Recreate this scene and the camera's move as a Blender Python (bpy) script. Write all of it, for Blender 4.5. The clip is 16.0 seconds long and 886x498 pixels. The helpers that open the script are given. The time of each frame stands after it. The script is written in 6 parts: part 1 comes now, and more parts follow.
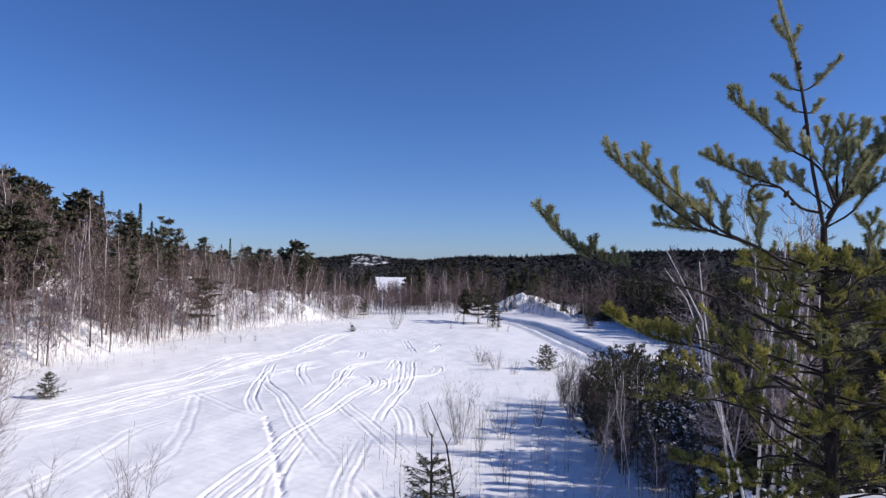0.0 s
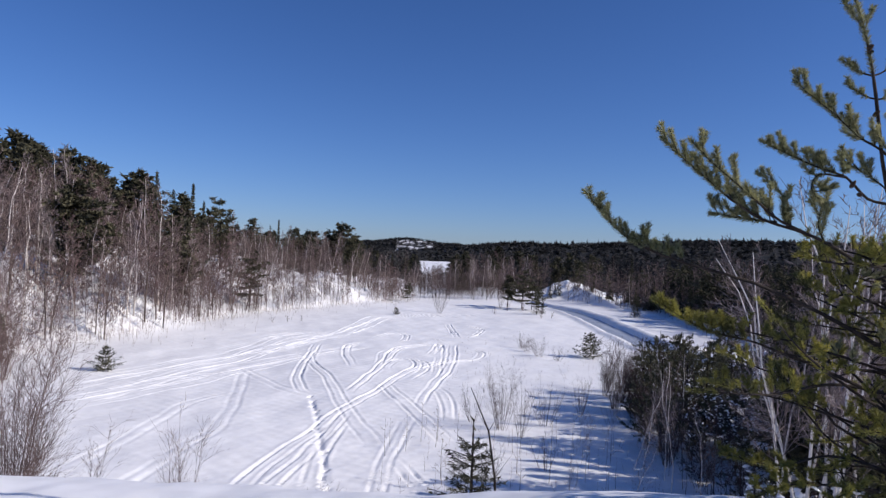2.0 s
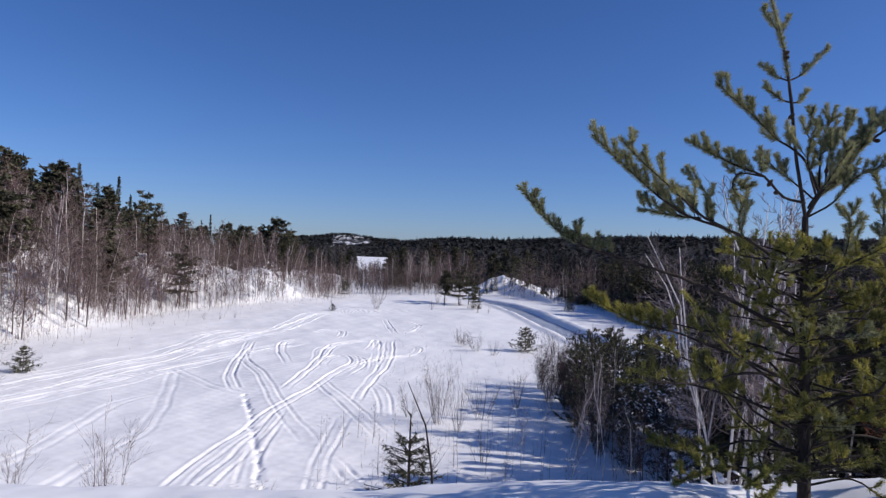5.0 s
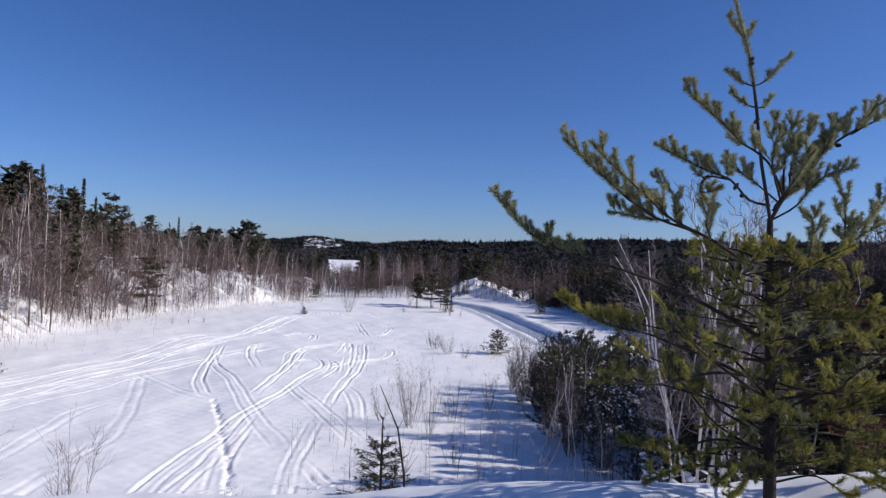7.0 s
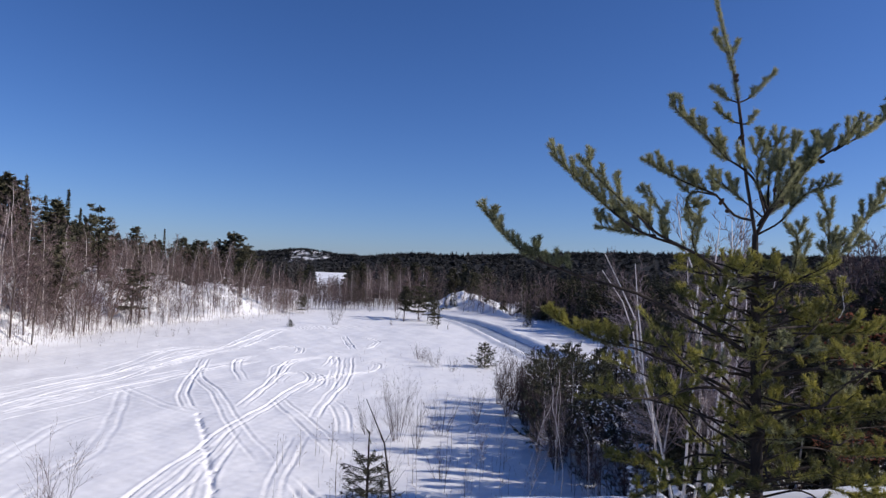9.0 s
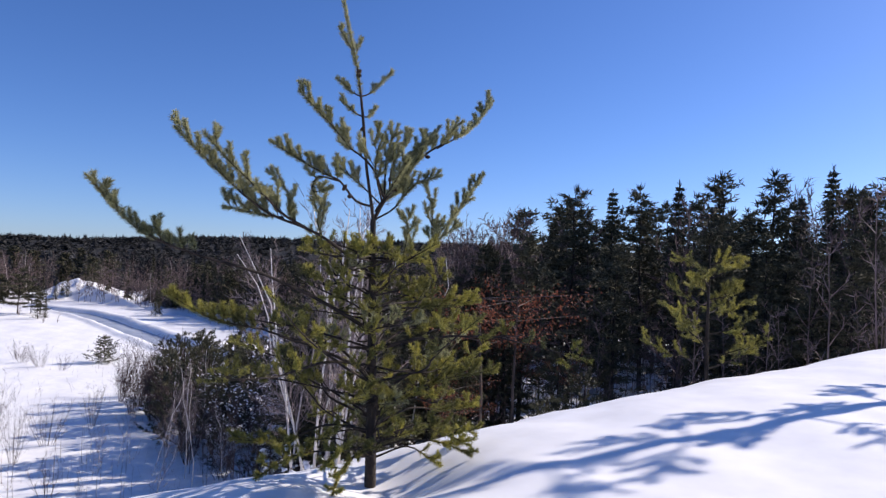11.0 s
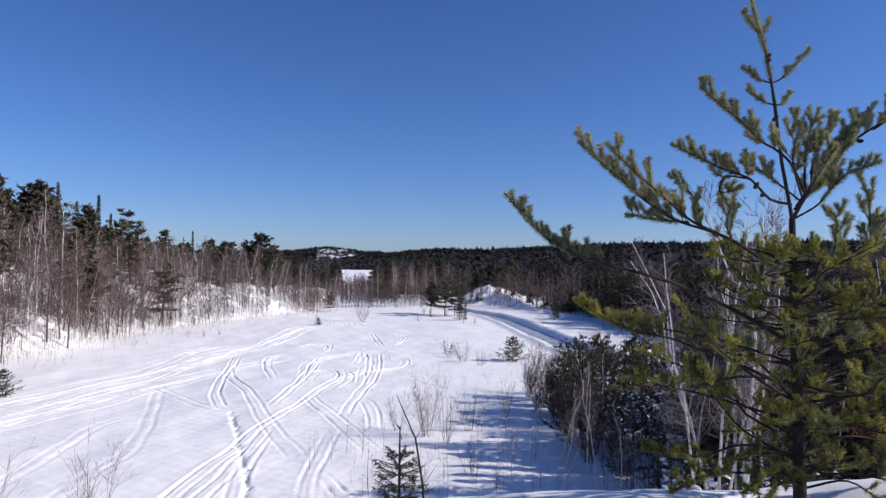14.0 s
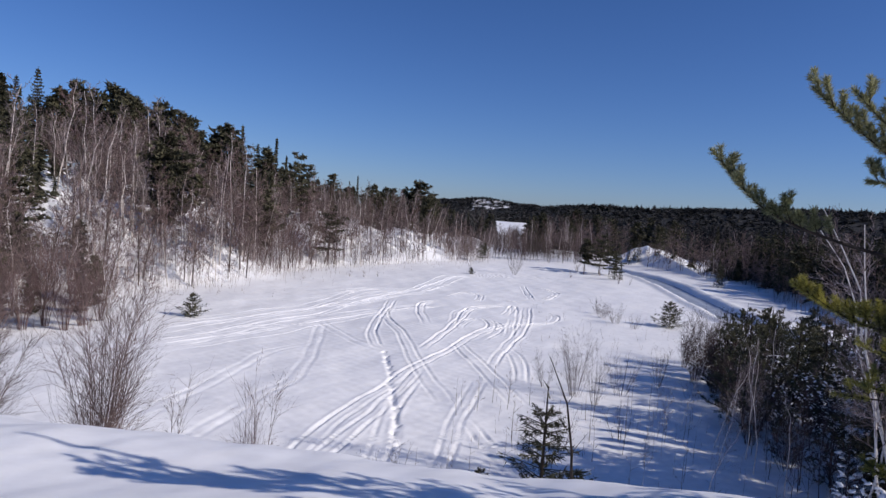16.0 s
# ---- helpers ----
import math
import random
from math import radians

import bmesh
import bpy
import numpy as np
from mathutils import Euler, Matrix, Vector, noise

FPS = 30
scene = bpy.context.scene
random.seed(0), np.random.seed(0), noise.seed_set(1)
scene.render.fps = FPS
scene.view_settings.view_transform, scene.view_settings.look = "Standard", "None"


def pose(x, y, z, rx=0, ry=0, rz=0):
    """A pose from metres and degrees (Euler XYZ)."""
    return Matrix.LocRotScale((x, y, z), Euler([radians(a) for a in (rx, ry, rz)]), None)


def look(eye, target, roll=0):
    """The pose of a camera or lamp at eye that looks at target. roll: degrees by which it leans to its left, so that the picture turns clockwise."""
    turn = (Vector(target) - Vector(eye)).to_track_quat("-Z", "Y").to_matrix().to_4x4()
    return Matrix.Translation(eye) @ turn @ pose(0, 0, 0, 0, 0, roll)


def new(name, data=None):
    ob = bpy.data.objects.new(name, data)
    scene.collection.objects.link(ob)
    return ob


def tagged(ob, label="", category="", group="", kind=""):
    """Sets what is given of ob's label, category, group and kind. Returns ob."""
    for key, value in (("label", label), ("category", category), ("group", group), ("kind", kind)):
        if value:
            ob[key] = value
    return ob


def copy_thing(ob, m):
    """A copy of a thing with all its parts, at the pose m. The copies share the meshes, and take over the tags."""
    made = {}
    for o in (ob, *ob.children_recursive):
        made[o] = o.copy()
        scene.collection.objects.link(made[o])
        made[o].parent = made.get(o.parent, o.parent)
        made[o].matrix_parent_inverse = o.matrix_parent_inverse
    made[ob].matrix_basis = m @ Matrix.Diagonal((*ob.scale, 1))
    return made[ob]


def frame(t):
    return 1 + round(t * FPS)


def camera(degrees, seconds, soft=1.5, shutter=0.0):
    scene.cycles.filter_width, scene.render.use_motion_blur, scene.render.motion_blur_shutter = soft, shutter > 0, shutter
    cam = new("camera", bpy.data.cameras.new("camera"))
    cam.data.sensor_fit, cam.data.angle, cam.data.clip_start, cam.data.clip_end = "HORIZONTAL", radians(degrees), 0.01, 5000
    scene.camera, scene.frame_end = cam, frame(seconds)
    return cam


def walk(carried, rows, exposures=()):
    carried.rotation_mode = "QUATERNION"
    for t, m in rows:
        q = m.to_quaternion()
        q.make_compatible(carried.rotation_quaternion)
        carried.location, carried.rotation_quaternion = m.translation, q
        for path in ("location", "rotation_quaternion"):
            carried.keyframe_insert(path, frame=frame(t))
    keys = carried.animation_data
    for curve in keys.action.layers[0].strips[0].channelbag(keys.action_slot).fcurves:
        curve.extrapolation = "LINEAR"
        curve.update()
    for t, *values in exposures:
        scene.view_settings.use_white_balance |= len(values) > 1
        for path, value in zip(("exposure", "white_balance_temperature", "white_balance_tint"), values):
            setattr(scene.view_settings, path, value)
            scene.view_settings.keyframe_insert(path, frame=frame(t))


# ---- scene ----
cam = camera(66.8, 16.0, 1.35)

PATH = [
    (0, (0.221, 0.724, 8.126), (0.21, 2.723, 8.189), 1.0),
    (0.5, (0.209, 0.74, 8.128), (0.089, 2.736, 8.185), 1.5),
    (1, (0.206, 0.743, 8.132), (0.064, 2.738, 8.171), 1.4),
    (1.5, (0.204, 0.746, 8.135), (0.059, 2.74, 8.159), 1.5),
    (2, (0.204, 0.756, 8.132), (0.061, 2.751, 8.146), 2.2),
    (2.5, (0.2, 0.734, 8.123), (0.109, 2.732, 8.134), 2.7),
    (3, (0.196, 0.751, 8.128), (0.102, 2.749, 8.138), 3.4),
    (3.5, (0.195, 0.747, 8.132), (0.12, 2.745, 8.143), 2.9),
    (4, (0.204, 0.753, 8.131), (0.146, 2.752, 8.152), 2.4),
    (4.5, (0.197, 0.731, 8.128), (0.159, 2.73, 8.152), 2.2),
    (5, (0.205, 0.74, 8.128), (0.249, 2.74, 8.136), 2.2),
    (5.2, (0.207, 0.741, 8.124), (0.28, 2.739, 8.127), 2.4),
    (7.5, (0.203, 0.737, 8.123), (0.343, 2.732, 8.161), 2.5),
    (8, (0.203, 0.734, 8.13), (0.355, 2.727, 8.193), 3.1),
    (8.5, (0.199, 0.745, 8.129), (0.339, 2.739, 8.195), 2.9),
    (9, (0.206, 0.75, 8.132), (0.368, 2.743, 8.191), 2.3),
    (9.5, (0.241, 0.805, 8.135), (0.763, 2.734, 8.201), 2.5),
    (9.7, (0.271, 0.77, 8.119), (0.996, 2.632, 8.195), 2.3),
    (10, (0.271, 0.767, 8.118), (1.238, 2.516, 8.196), 2.2),
    (10.3, (0.269, 0.758, 8.117), (1.38, 2.42, 8.191), 2.2),
    (10.6, (0.267, 0.747, 8.114), (1.439, 2.366, 8.182), 2.1),
    (10.9, (0.265, 0.734, 8.112), (1.425, 2.362, 8.171), 2.1),
    (11.2, (0.262, 0.722, 8.109), (1.342, 2.406, 8.16), 2.1),
    (11.5, (0.261, 0.714, 8.108), (1.188, 2.486, 8.151), 2.1),
    (11.8, (0.26, 0.711, 8.107), (0.959, 2.584, 8.147), 2.2),
    (12, (0.223, 0.738, 8.108), (0.742, 2.669, 8.143), 2.3),
    (12.5, (0.19, 0.769, 8.115), (0.457, 2.751, 8.149), 1.3),
    (13, (0.194, 0.781, 8.123), (0.338, 2.776, 8.162), 0.7),
    (13.5, (0.194, 0.797, 8.128), (0.299, 2.794, 8.169), 0.6),
    (14, (0.188, 0.798, 8.123), (0.277, 2.795, 8.165), 0.8),
    (14.5, (0.161, 0.81, 8.132), (0.209, 2.809, 8.172), -0.4),
    (15, (0.078, 0.902, 8.136), (-0.049, 2.897, 8.164), -1.2),
    (15.5, (0.037, 0.993, 8.118), (-0.188, 2.98, 8.055), -2.4),
    (16, (0.059, 1.244, 8.154), (-0.299, 3.208, 8.036), 4.0),
]
walk(cam, [(t, look(eye, target, roll)) for t, eye, target, roll in PATH], exposures=[
    (0, 0.07, 6400, 16), (1.0, -0.08, 6400, 16), (4.0, -0.1, 6350, 16), (9.0, -0.1, 6400, 16), (9.5, -0.04, 6450, 16), (9.7, 0.2, 6500, 16), (12, 0.42, 6650, 18), (12.5, 0.42, 6550, 17), (13.2, 0.1, 6500, 16), (14.5, 0.08, 6450, 16), (15, 0.08, 6450, 16), (16, -0.27, 6400, 16)])

# ---------------------------------------------------------------- light
SUN_EL, SUN_AZ = radians(31), radians(-8)          # the sun stands to the right, a little behind the walker
sun_way = Vector((math.cos(SUN_EL) * math.cos(SUN_AZ), math.cos(SUN_EL) * math.sin(SUN_AZ), math.sin(SUN_EL)))
sun_data = bpy.data.lights.new("sun", "SUN")
sun_data.energy, sun_data.angle, sun_data.color = 4.8, radians(0.53), (1.0, 0.945, 0.835)
sun = new("sun", sun_data)
sun.matrix_world = look((60, -10, 60), Vector((60, -10, 60)) - sun_way)
world = bpy.data.worlds.new("sky")
scene.world = world
world.use_nodes = True
wn = world.node_tree.nodes
wn.clear()
sky = wn.new("ShaderNodeTexSky")
sky.sky_type, sky.sun_disc = "NISHITA", False
sky.sun_elevation, sky.sun_rotation = SUN_EL, radians(98)
sky.altitude, sky.air_density, sky.dust_density, sky.ozone_density = 300, 0.85, 0.45, 3.8
back = wn.new("ShaderNodeBackground")
back.inputs["Strength"].default_value = 0.091
wout = wn.new("ShaderNodeOutputWorld")
tint = wn.new("ShaderNodeMix")
tint.data_type, tint.blend_type = "RGBA", "MULTIPLY"
tint.inputs["Factor"].default_value = 1.0
tint.inputs[7].default_value = (0.80, 0.915, 1.20, 1)
world.node_tree.links.new(sky.outputs[0], tint.inputs[6])
rich = wn.new("ShaderNodeHueSaturation")
rich.inputs["Saturation"].default_value = 1.08
world.node_tree.links.new(tint.outputs[2], rich.inputs["Color"])
world.node_tree.links.new(rich.outputs[0], back.inputs[0])
world.node_tree.links.new(back.outputs[0], wout.inputs[0])


# ---------------------------------------------------------------- materials
def ramp_mix(nt, fac, a, b, lo=0.35, hi=0.65):
    r = nt.nodes.new("ShaderNodeValToRGB")
    r.color_ramp.elements[0].position, r.color_ramp.elements[1].position = lo, hi
    r.color_ramp.elements[0].color, r.color_ramp.elements[1].color = (*a, 1), (*b, 1)
    nt.links.new(fac, r.inputs[0])
    return r.outputs[0]


def surface(name, a, b, scale=4.0, rough=0.8, fine=40.0, bump=0.3, dist=0.01, stretch=(1, 1, 1), island=0.0, obj_random=0.0,
            lo=0.35, hi=0.65, spec=0.3, translucent=0.0):
    """A two-colour surface: broad noise mixes the colours, fine noise gives grain and relief."""
    m = bpy.data.materials.new(name)
    m.use_nodes = True
    nt = m.node_tree
    bsdf = nt.nodes["Principled BSDF"]
    bsdf.inputs["Roughness"].default_value = rough
    bsdf.inputs["Specular IOR Level"].default_value = spec
    co = nt.nodes.new("ShaderNodeTexCoord")
    mp = nt.nodes.new("ShaderNodeMapping")
    mp.inputs["Scale"].default_value = stretch
    nt.links.new(co.outputs["Object"], mp.inputs[0])
    n1 = nt.nodes.new("ShaderNodeTexNoise")
    n1.inputs["Scale"].default_value, n1.inputs["Detail"].default_value = scale, 4
    nt.links.new(mp.outputs[0], n1.inputs["Vector"])
    col = ramp_mix(nt, n1.outputs["Fac"], a, b, lo, hi)
    n2 = nt.nodes.new("ShaderNodeTexNoise")
    n2.inputs["Scale"].default_value, n2.inputs["Detail"].default_value = fine, 3
    nt.links.new(mp.outputs[0], n2.inputs["Vector"])
    hsv = nt.nodes.new("ShaderNodeHueSaturation")
    nt.links.new(col, hsv.inputs["Color"])
    val = nt.nodes.new("ShaderNodeMapRange")
    val.inputs["To Min"].default_value, val.inputs["To Max"].default_value = 0.85, 1.15
    nt.links.new(n2.outputs["Fac"], val.inputs["Value"])
    out = val.outputs[0]
    for source, amount in (("island", island), ("object", obj_random)):
        if amount:
            if source == "island":
                rnd = nt.nodes.new("ShaderNodeNewGeometry").outputs["Random Per Island"]
            else:
                rnd = nt.nodes.new("ShaderNodeObjectInfo").outputs["Random"]
            mr = nt.nodes.new("ShaderNodeMapRange")
            mr.inputs["To Min"].default_value, mr.inputs["To Max"].default_value = 1 - amount, 1 + amount
            nt.links.new(rnd, mr.inputs["Value"])
            mul = nt.nodes.new("ShaderNodeMath")
            mul.operation = "MULTIPLY"
            nt.links.new(out, mul.inputs[0])
            nt.links.new(mr.outputs[0], mul.inputs[1])
            out = mul.outputs[0]
    nt.links.new(out, hsv.inputs["Value"])
    nt.links.new(hsv.outputs[0], bsdf.inputs["Base Color"])
    if bump:
        bp = nt.nodes.new("ShaderNodeBump")
        bp.inputs["Strength"].default_value, bp.inputs["Distance"].default_value = bump, dist
        nt.links.new(n2.outputs["Fac"], bp.inputs["Height"])
        nt.links.new(bp.outputs[0], bsdf.inputs["Normal"])
    if translucent:
        tr = nt.nodes.new("ShaderNodeBsdfTranslucent")
        nt.links.new(hsv.outputs[0], tr.inputs["Color"])
        mix = nt.nodes.new("ShaderNodeMixShader")
        mix.inputs[0].default_value = translucent
        nt.links.new(bsdf.outputs[0], mix.inputs[1])
        nt.links.new(tr.outputs[0], mix.inputs[2])
        nt.links.new(mix.outputs[0], nt.nodes["Material Output"].inputs["Surface"])
    return m


SNOW = surface("snow", (0.855, 0.855, 0.865), (0.905, 0.905, 0.908), scale=0.35, rough=0.55, fine=3.0, bump=0.11, dist=0.05, spec=0.25)
ROAD_SNOW = surface("road_snow", (0.27, 0.31, 0.39), (0.37, 0.41, 0.49), scale=0.5, rough=0.45, fine=5.0, bump=0.5, dist=0.05)
BIRCH = surface("birch_bark", (0.11, 0.085, 0.075), (0.63, 0.57, 0.53), scale=2.2, fine=18, stretch=(1.5, 1.5, 2.5), lo=0.30, hi=0.46, rough=0.7, obj_random=0.15)
WHITE = surface("white_birch_bark", (0.16, 0.13, 0.115), (0.74, 0.70, 0.66), scale=2.6, fine=18, stretch=(1.5, 1.5, 2.5), lo=0.30, hi=0.40, rough=0.65, obj_random=0.12)
BROWN = surface("brown_bark", (0.05, 0.038, 0.032), (0.16, 0.125, 0.105), scale=3, fine=25, stretch=(2, 2, 0.6), rough=0.9, obj_random=0.25)
DARKBARK = surface("dark_bark", (0.016, 0.012, 0.010), (0.050, 0.038, 0.031), scale=6, fine=40, stretch=(2, 2, 0.7), rough=0.95, bump=0.8)
TWIG = surface("twig", (0.098, 0.068, 0.063), (0.23, 0.168, 0.155), scale=0.8, fine=20, bump=0, rough=0.75, island=0.3, obj_random=0.2)
DARKTWIG = surface("dark_twig", (0.048, 0.033, 0.032), (0.115, 0.080, 0.076), scale=0.8, fine=20, bump=0, rough=0.8, island=0.3, obj_random=0.2)
PALETWIG = surface("pale_twig", (0.145, 0.112, 0.110), (0.33, 0.27, 0.262), scale=0.5, fine=12, bump=0, rough=0.8, island=0.3, obj_random=0.25)
REDTWIG = surface("red_twig", (0.082, 0.050, 0.048), (0.185, 0.122, 0.115), scale=0.8, fine=20, bump=0, rough=0.75, island=0.3, obj_random=0.2)
SPRUCE = surface("spruce_needles", (0.042, 0.043, 0.029), (0.100, 0.095, 0.058), scale=1.2, fine=9, bump=0, rough=0.75, spec=0.1, island=0.35, obj_random=0.2)
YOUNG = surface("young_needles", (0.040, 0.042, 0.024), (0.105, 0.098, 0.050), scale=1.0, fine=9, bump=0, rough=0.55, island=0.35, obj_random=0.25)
PINE = surface("pine_needles", (0.044, 0.044, 0.029), (0.108, 0.100, 0.060), scale=1.0, fine=9, bump=0, rough=0.7, spec=0.12, island=0.35, obj_random=0.2)
OLIVE = surface("olive_pine_needles", (0.105, 0.108, 0.040), (0.385, 0.350, 0.080), scale=3.2, fine=30, bump=0, rough=0.5, island=0.35, translucent=0.38)
NEEDLE = surface("young_pine_needles", (0.178, 0.192, 0.102), (0.400, 0.388, 0.205), scale=3.2, fine=30, bump=0, rough=0.5, island=0.35, translucent=0.38)
CONE = surface("pine_cone", (0.035, 0.022, 0.015), (0.09, 0.055, 0.035), scale=40, fine=120, bump=0.6, dist=0.004)
DRY = surface("dry_stalk", (0.13, 0.095, 0.07), (0.25, 0.19, 0.14), scale=1.5, fine=20, bump=0, rough=0.85, island=0.3)
REDLEAF = surface("dry_oak_leaves", (0.14, 0.046, 0.028), (0.25, 0.095, 0.055), scale=2, fine=20, bump=0, rough=0.8, island=0.4, translucent=0.3)
# conifer green greyed and lightened: some distance haze is put into the colour
HAZY_FAR = surface("hazy_far_conifer", (0.039, 0.040, 0.040), (0.090, 0.088, 0.086), scale=0.03, fine=0.4, bump=0, rough=0.9, island=0.4, spec=0.05)
FARBARE = surface("far_bare_wood", (0.055, 0.041, 0.038), (0.125, 0.094, 0.086), scale=0.05, fine=0.6, bump=0, rough=0.9, island=0.35)
# dark ground between far trees, its colour lifted to slate for distance haze
HAZY_WOOD_GROUND = surface("hazy_wood_ground", (0.022, 0.025, 0.026), (0.050, 0.050, 0.052), scale=0.06, fine=0.5, bump=0.5, dist=2.0, rough=0.95, spec=0.04)
ROCK = surface("snowy_rock", (0.03, 0.032, 0.034), (0.66, 0.66, 0.68), scale=0.045, fine=0.4, bump=0.6, dist=1.0, lo=0.50, hi=0.57)


# ---------------------------------------------------------------- geometry kit
class Geo:
    """Triangles gathered as arrays."""

    def __init__(self):
        self.v, self.f, self.n = [], [], 0

    def add(self, v, f):
        v = np.asarray(v, float).reshape(-1, 3)
        self.v.append(v)
        self.f.append(np.asarray(f, int).reshape(-1, 3) + self.n)
        self.n += len(v)
        return self

    def arrays(self):
        if not self.v:
            return np.zeros((0, 3)), np.zeros((0, 3), int)
        return np.concatenate(self.v), np.concatenate(self.f)

    def tube(self, pts, rads, sides=6, cap=True):
        pts = np.asarray(pts, float)
        n = len(pts)
        way = np.gradient(pts, axis=0)
        way /= np.linalg.norm(way, axis=1, keepdims=True) + 1e-9
        ref = np.array([0.0, 0.0, 1.0]) if abs(way[0][2]) < 0.8 else np.array([1.0, 0.0, 0.0])
        a = np.cross(way, ref)
        a /= np.linalg.norm(a, axis=1, keepdims=True) + 1e-9
        b = np.cross(way, a)
        ang = np.arange(sides) * 2 * np.pi / sides
        ring = a[:, None] * np.cos(ang)[None, :, None] + b[:, None] * np.sin(ang)[None, :, None]
        v = (pts[:, None] + ring * np.asarray(rads, float)[:, None, None]).reshape(-1, 3)
        f = []
        for i in range(n - 1):
            for k in range(sides):
                p, q = i * sides + k, i * sides + (k + 1) % sides
                f += [(p, q, q + sides), (p, q + sides, p + sides)]
        if cap:
            v = np.concatenate([v, pts[-1:] + way[-1:] * rads[-1]])
            top = len(v) - 1
            f += [((n - 1) * sides + k, (n - 1) * sides + (k + 1) % sides, top) for k in range(sides)]
        return self.add(v, f)

    def blades(self, base, way, width, rng):
        """Flat pointed blades: base points, full-length directions, widths."""
        base, way = np.asarray(base, float).reshape(-1, 3), np.asarray(way, float).reshape(-1, 3)
        side = np.cross(way, rng.normal(size=way.shape))
        side *= (np.broadcast_to(width, len(way)) / (np.linalg.norm(side, axis=1) + 1e-9) * 0.5)[:, None]
        v = np.stack([base - side, base + side, base + way], 1).reshape(-1, 3)
        return self.add(v, np.arange(len(v)).reshape(-1, 3))

    def spikes(self, base, way, rad, rng):
        """Three-sided tapered twigs."""
        base, way = np.asarray(base, float).reshape(-1, 3), np.asarray(way, float).reshape(-1, 3)
        a = np.cross(way, rng.normal(size=way.shape))
        a /= np.linalg.norm(a, axis=1, keepdims=True) + 1e-9
        b = np.cross(way, a)
        b /= np.linalg.norm(b, axis=1, keepdims=True) + 1e-9
        r = np.broadcast_to(rad, len(way))[:, None]
        v = np.stack([base + a * r, base + (-0.5 * a + 0.87 * b) * r, base + (-0.5 * a - 0.87 * b) * r, base + way], 1).reshape(-1, 3)
        n = np.arange(len(way))[:, None] * 4
        return self.add(v, np.concatenate([n + [0, 1, 3], n + [1, 2, 3], n + [2, 0, 3]]))


def mesh_of(name, geo, material, smooth=False):
    v, f = geo.arrays() if isinstance(geo, Geo) else geo
    me = bpy.data.meshes.new(name)
    me.vertices.add(len(v))
    me.vertices.foreach_set("co", np.ascontiguousarray(v, np.float32).ravel())
    me.loops.add(len(f) * 3)
    me.loops.foreach_set("vertex_index", np.ascontiguousarray(f, np.int32).ravel())
    me.polygons.add(len(f))
    me.polygons.foreach_set("loop_start", np.arange(0, len(f) * 3, 3, dtype=np.int32))
    me.polygons.foreach_set("use_smooth", np.full(len(f), smooth, dtype=bool))
    me.update(calc_edges=True)
    me.validate()
    me.materials.append(material)
    return me


def part(name, geo, material, parent=None, label="", smooth=False):
    ob = new(name, geo if isinstance(geo, bpy.types.Mesh) else mesh_of(name, geo, material, smooth))
    ob.parent = parent
    return tagged(ob, label) if label else ob


def scattered(template, places, heights, turns, widths=None):
    """One array pair holding a template of unit height at many places."""
    v, f = template
    n = len(places)
    c, s = np.cos(turns)[:, None], np.sin(turns)[:, None]
    w = heights if widths is None else widths
    x, y, z = v[None, :, 0] * w[:, None], v[None, :, 1] * w[:, None], v[None, :, 2] * heights[:, None]
    out = np.stack([x * c - y * s, x * s + y * c, z], -1) + np.asarray(places)[:, None]
    faces = f[None] + (np.arange(n) * len(v))[:, None, None]
    return out.reshape(-1, 3), faces.reshape(-1, 3)


def step(a, b, x):
    t = np.clip((np.asarray(x, float) - a) / (b - a), 0, 1)
    return t * t * (3 - 2 * t)


def waves(x, y, size, seed, octaves=3):
    """Smooth wandering noise made of crossed waves, about -1 to 1."""
    r = np.random.RandomState(seed)
    out, amp = 0 * np.asarray(x, float), 1.0
    for _ in range(octaves):
        for _ in range(4):
            a, p = r.uniform(0, 2 * np.pi, 2)
            k = 2 * np.pi / size * r.uniform(0.7, 1.4)
            out = out + amp * 0.3 * np.sin(k * (x * np.cos(a) + y * np.sin(a)) + p)
        size, amp = size / 2.3, amp * 0.5
    return out


# ---------------------------------------------------------------- the land
EYE_X, EYE_Y, EYE_Z = 0.2, 0.75, 8.13


def polar(az, r):
    """A plan point by degrees to the left of ahead and metres from the viewpoint."""
    return EYE_X - r * math.sin(radians(az)), EYE_Y + r * math.cos(radians(az))


def field_edge(y):
    """How far to the left the open field reaches."""
    return np.interp(y, [10, 20, 36, 45, 53, 60, 81, 93, 104, 122, 150], [-39, -38, -36, -32.5, -31, -29.5, -29.5, -24.5, -17.5, -13.5, -13])


def ridge_el(az):
    """Skyline of the far wooded ridge, degrees above eye level."""
    return np.interp(az, [-90, -40, -22, -16, -11, -7, -2, 0.5, 2.7, 4, 7, 10, 60], [2.3, 2.3, 2.1, 1.95, 1.75, 1.45, 1.42, 1.2, 0.8, 0.3, 0.2, 0.2, 0.8])


ROAD = [(6.5, 128), (9.2, 119), (12.6, 110), (14.6, 98), (15.4, 86), (16.0, 74), (17.2, 62), (20.0, 50), (26.0, 38), (36, 26)]


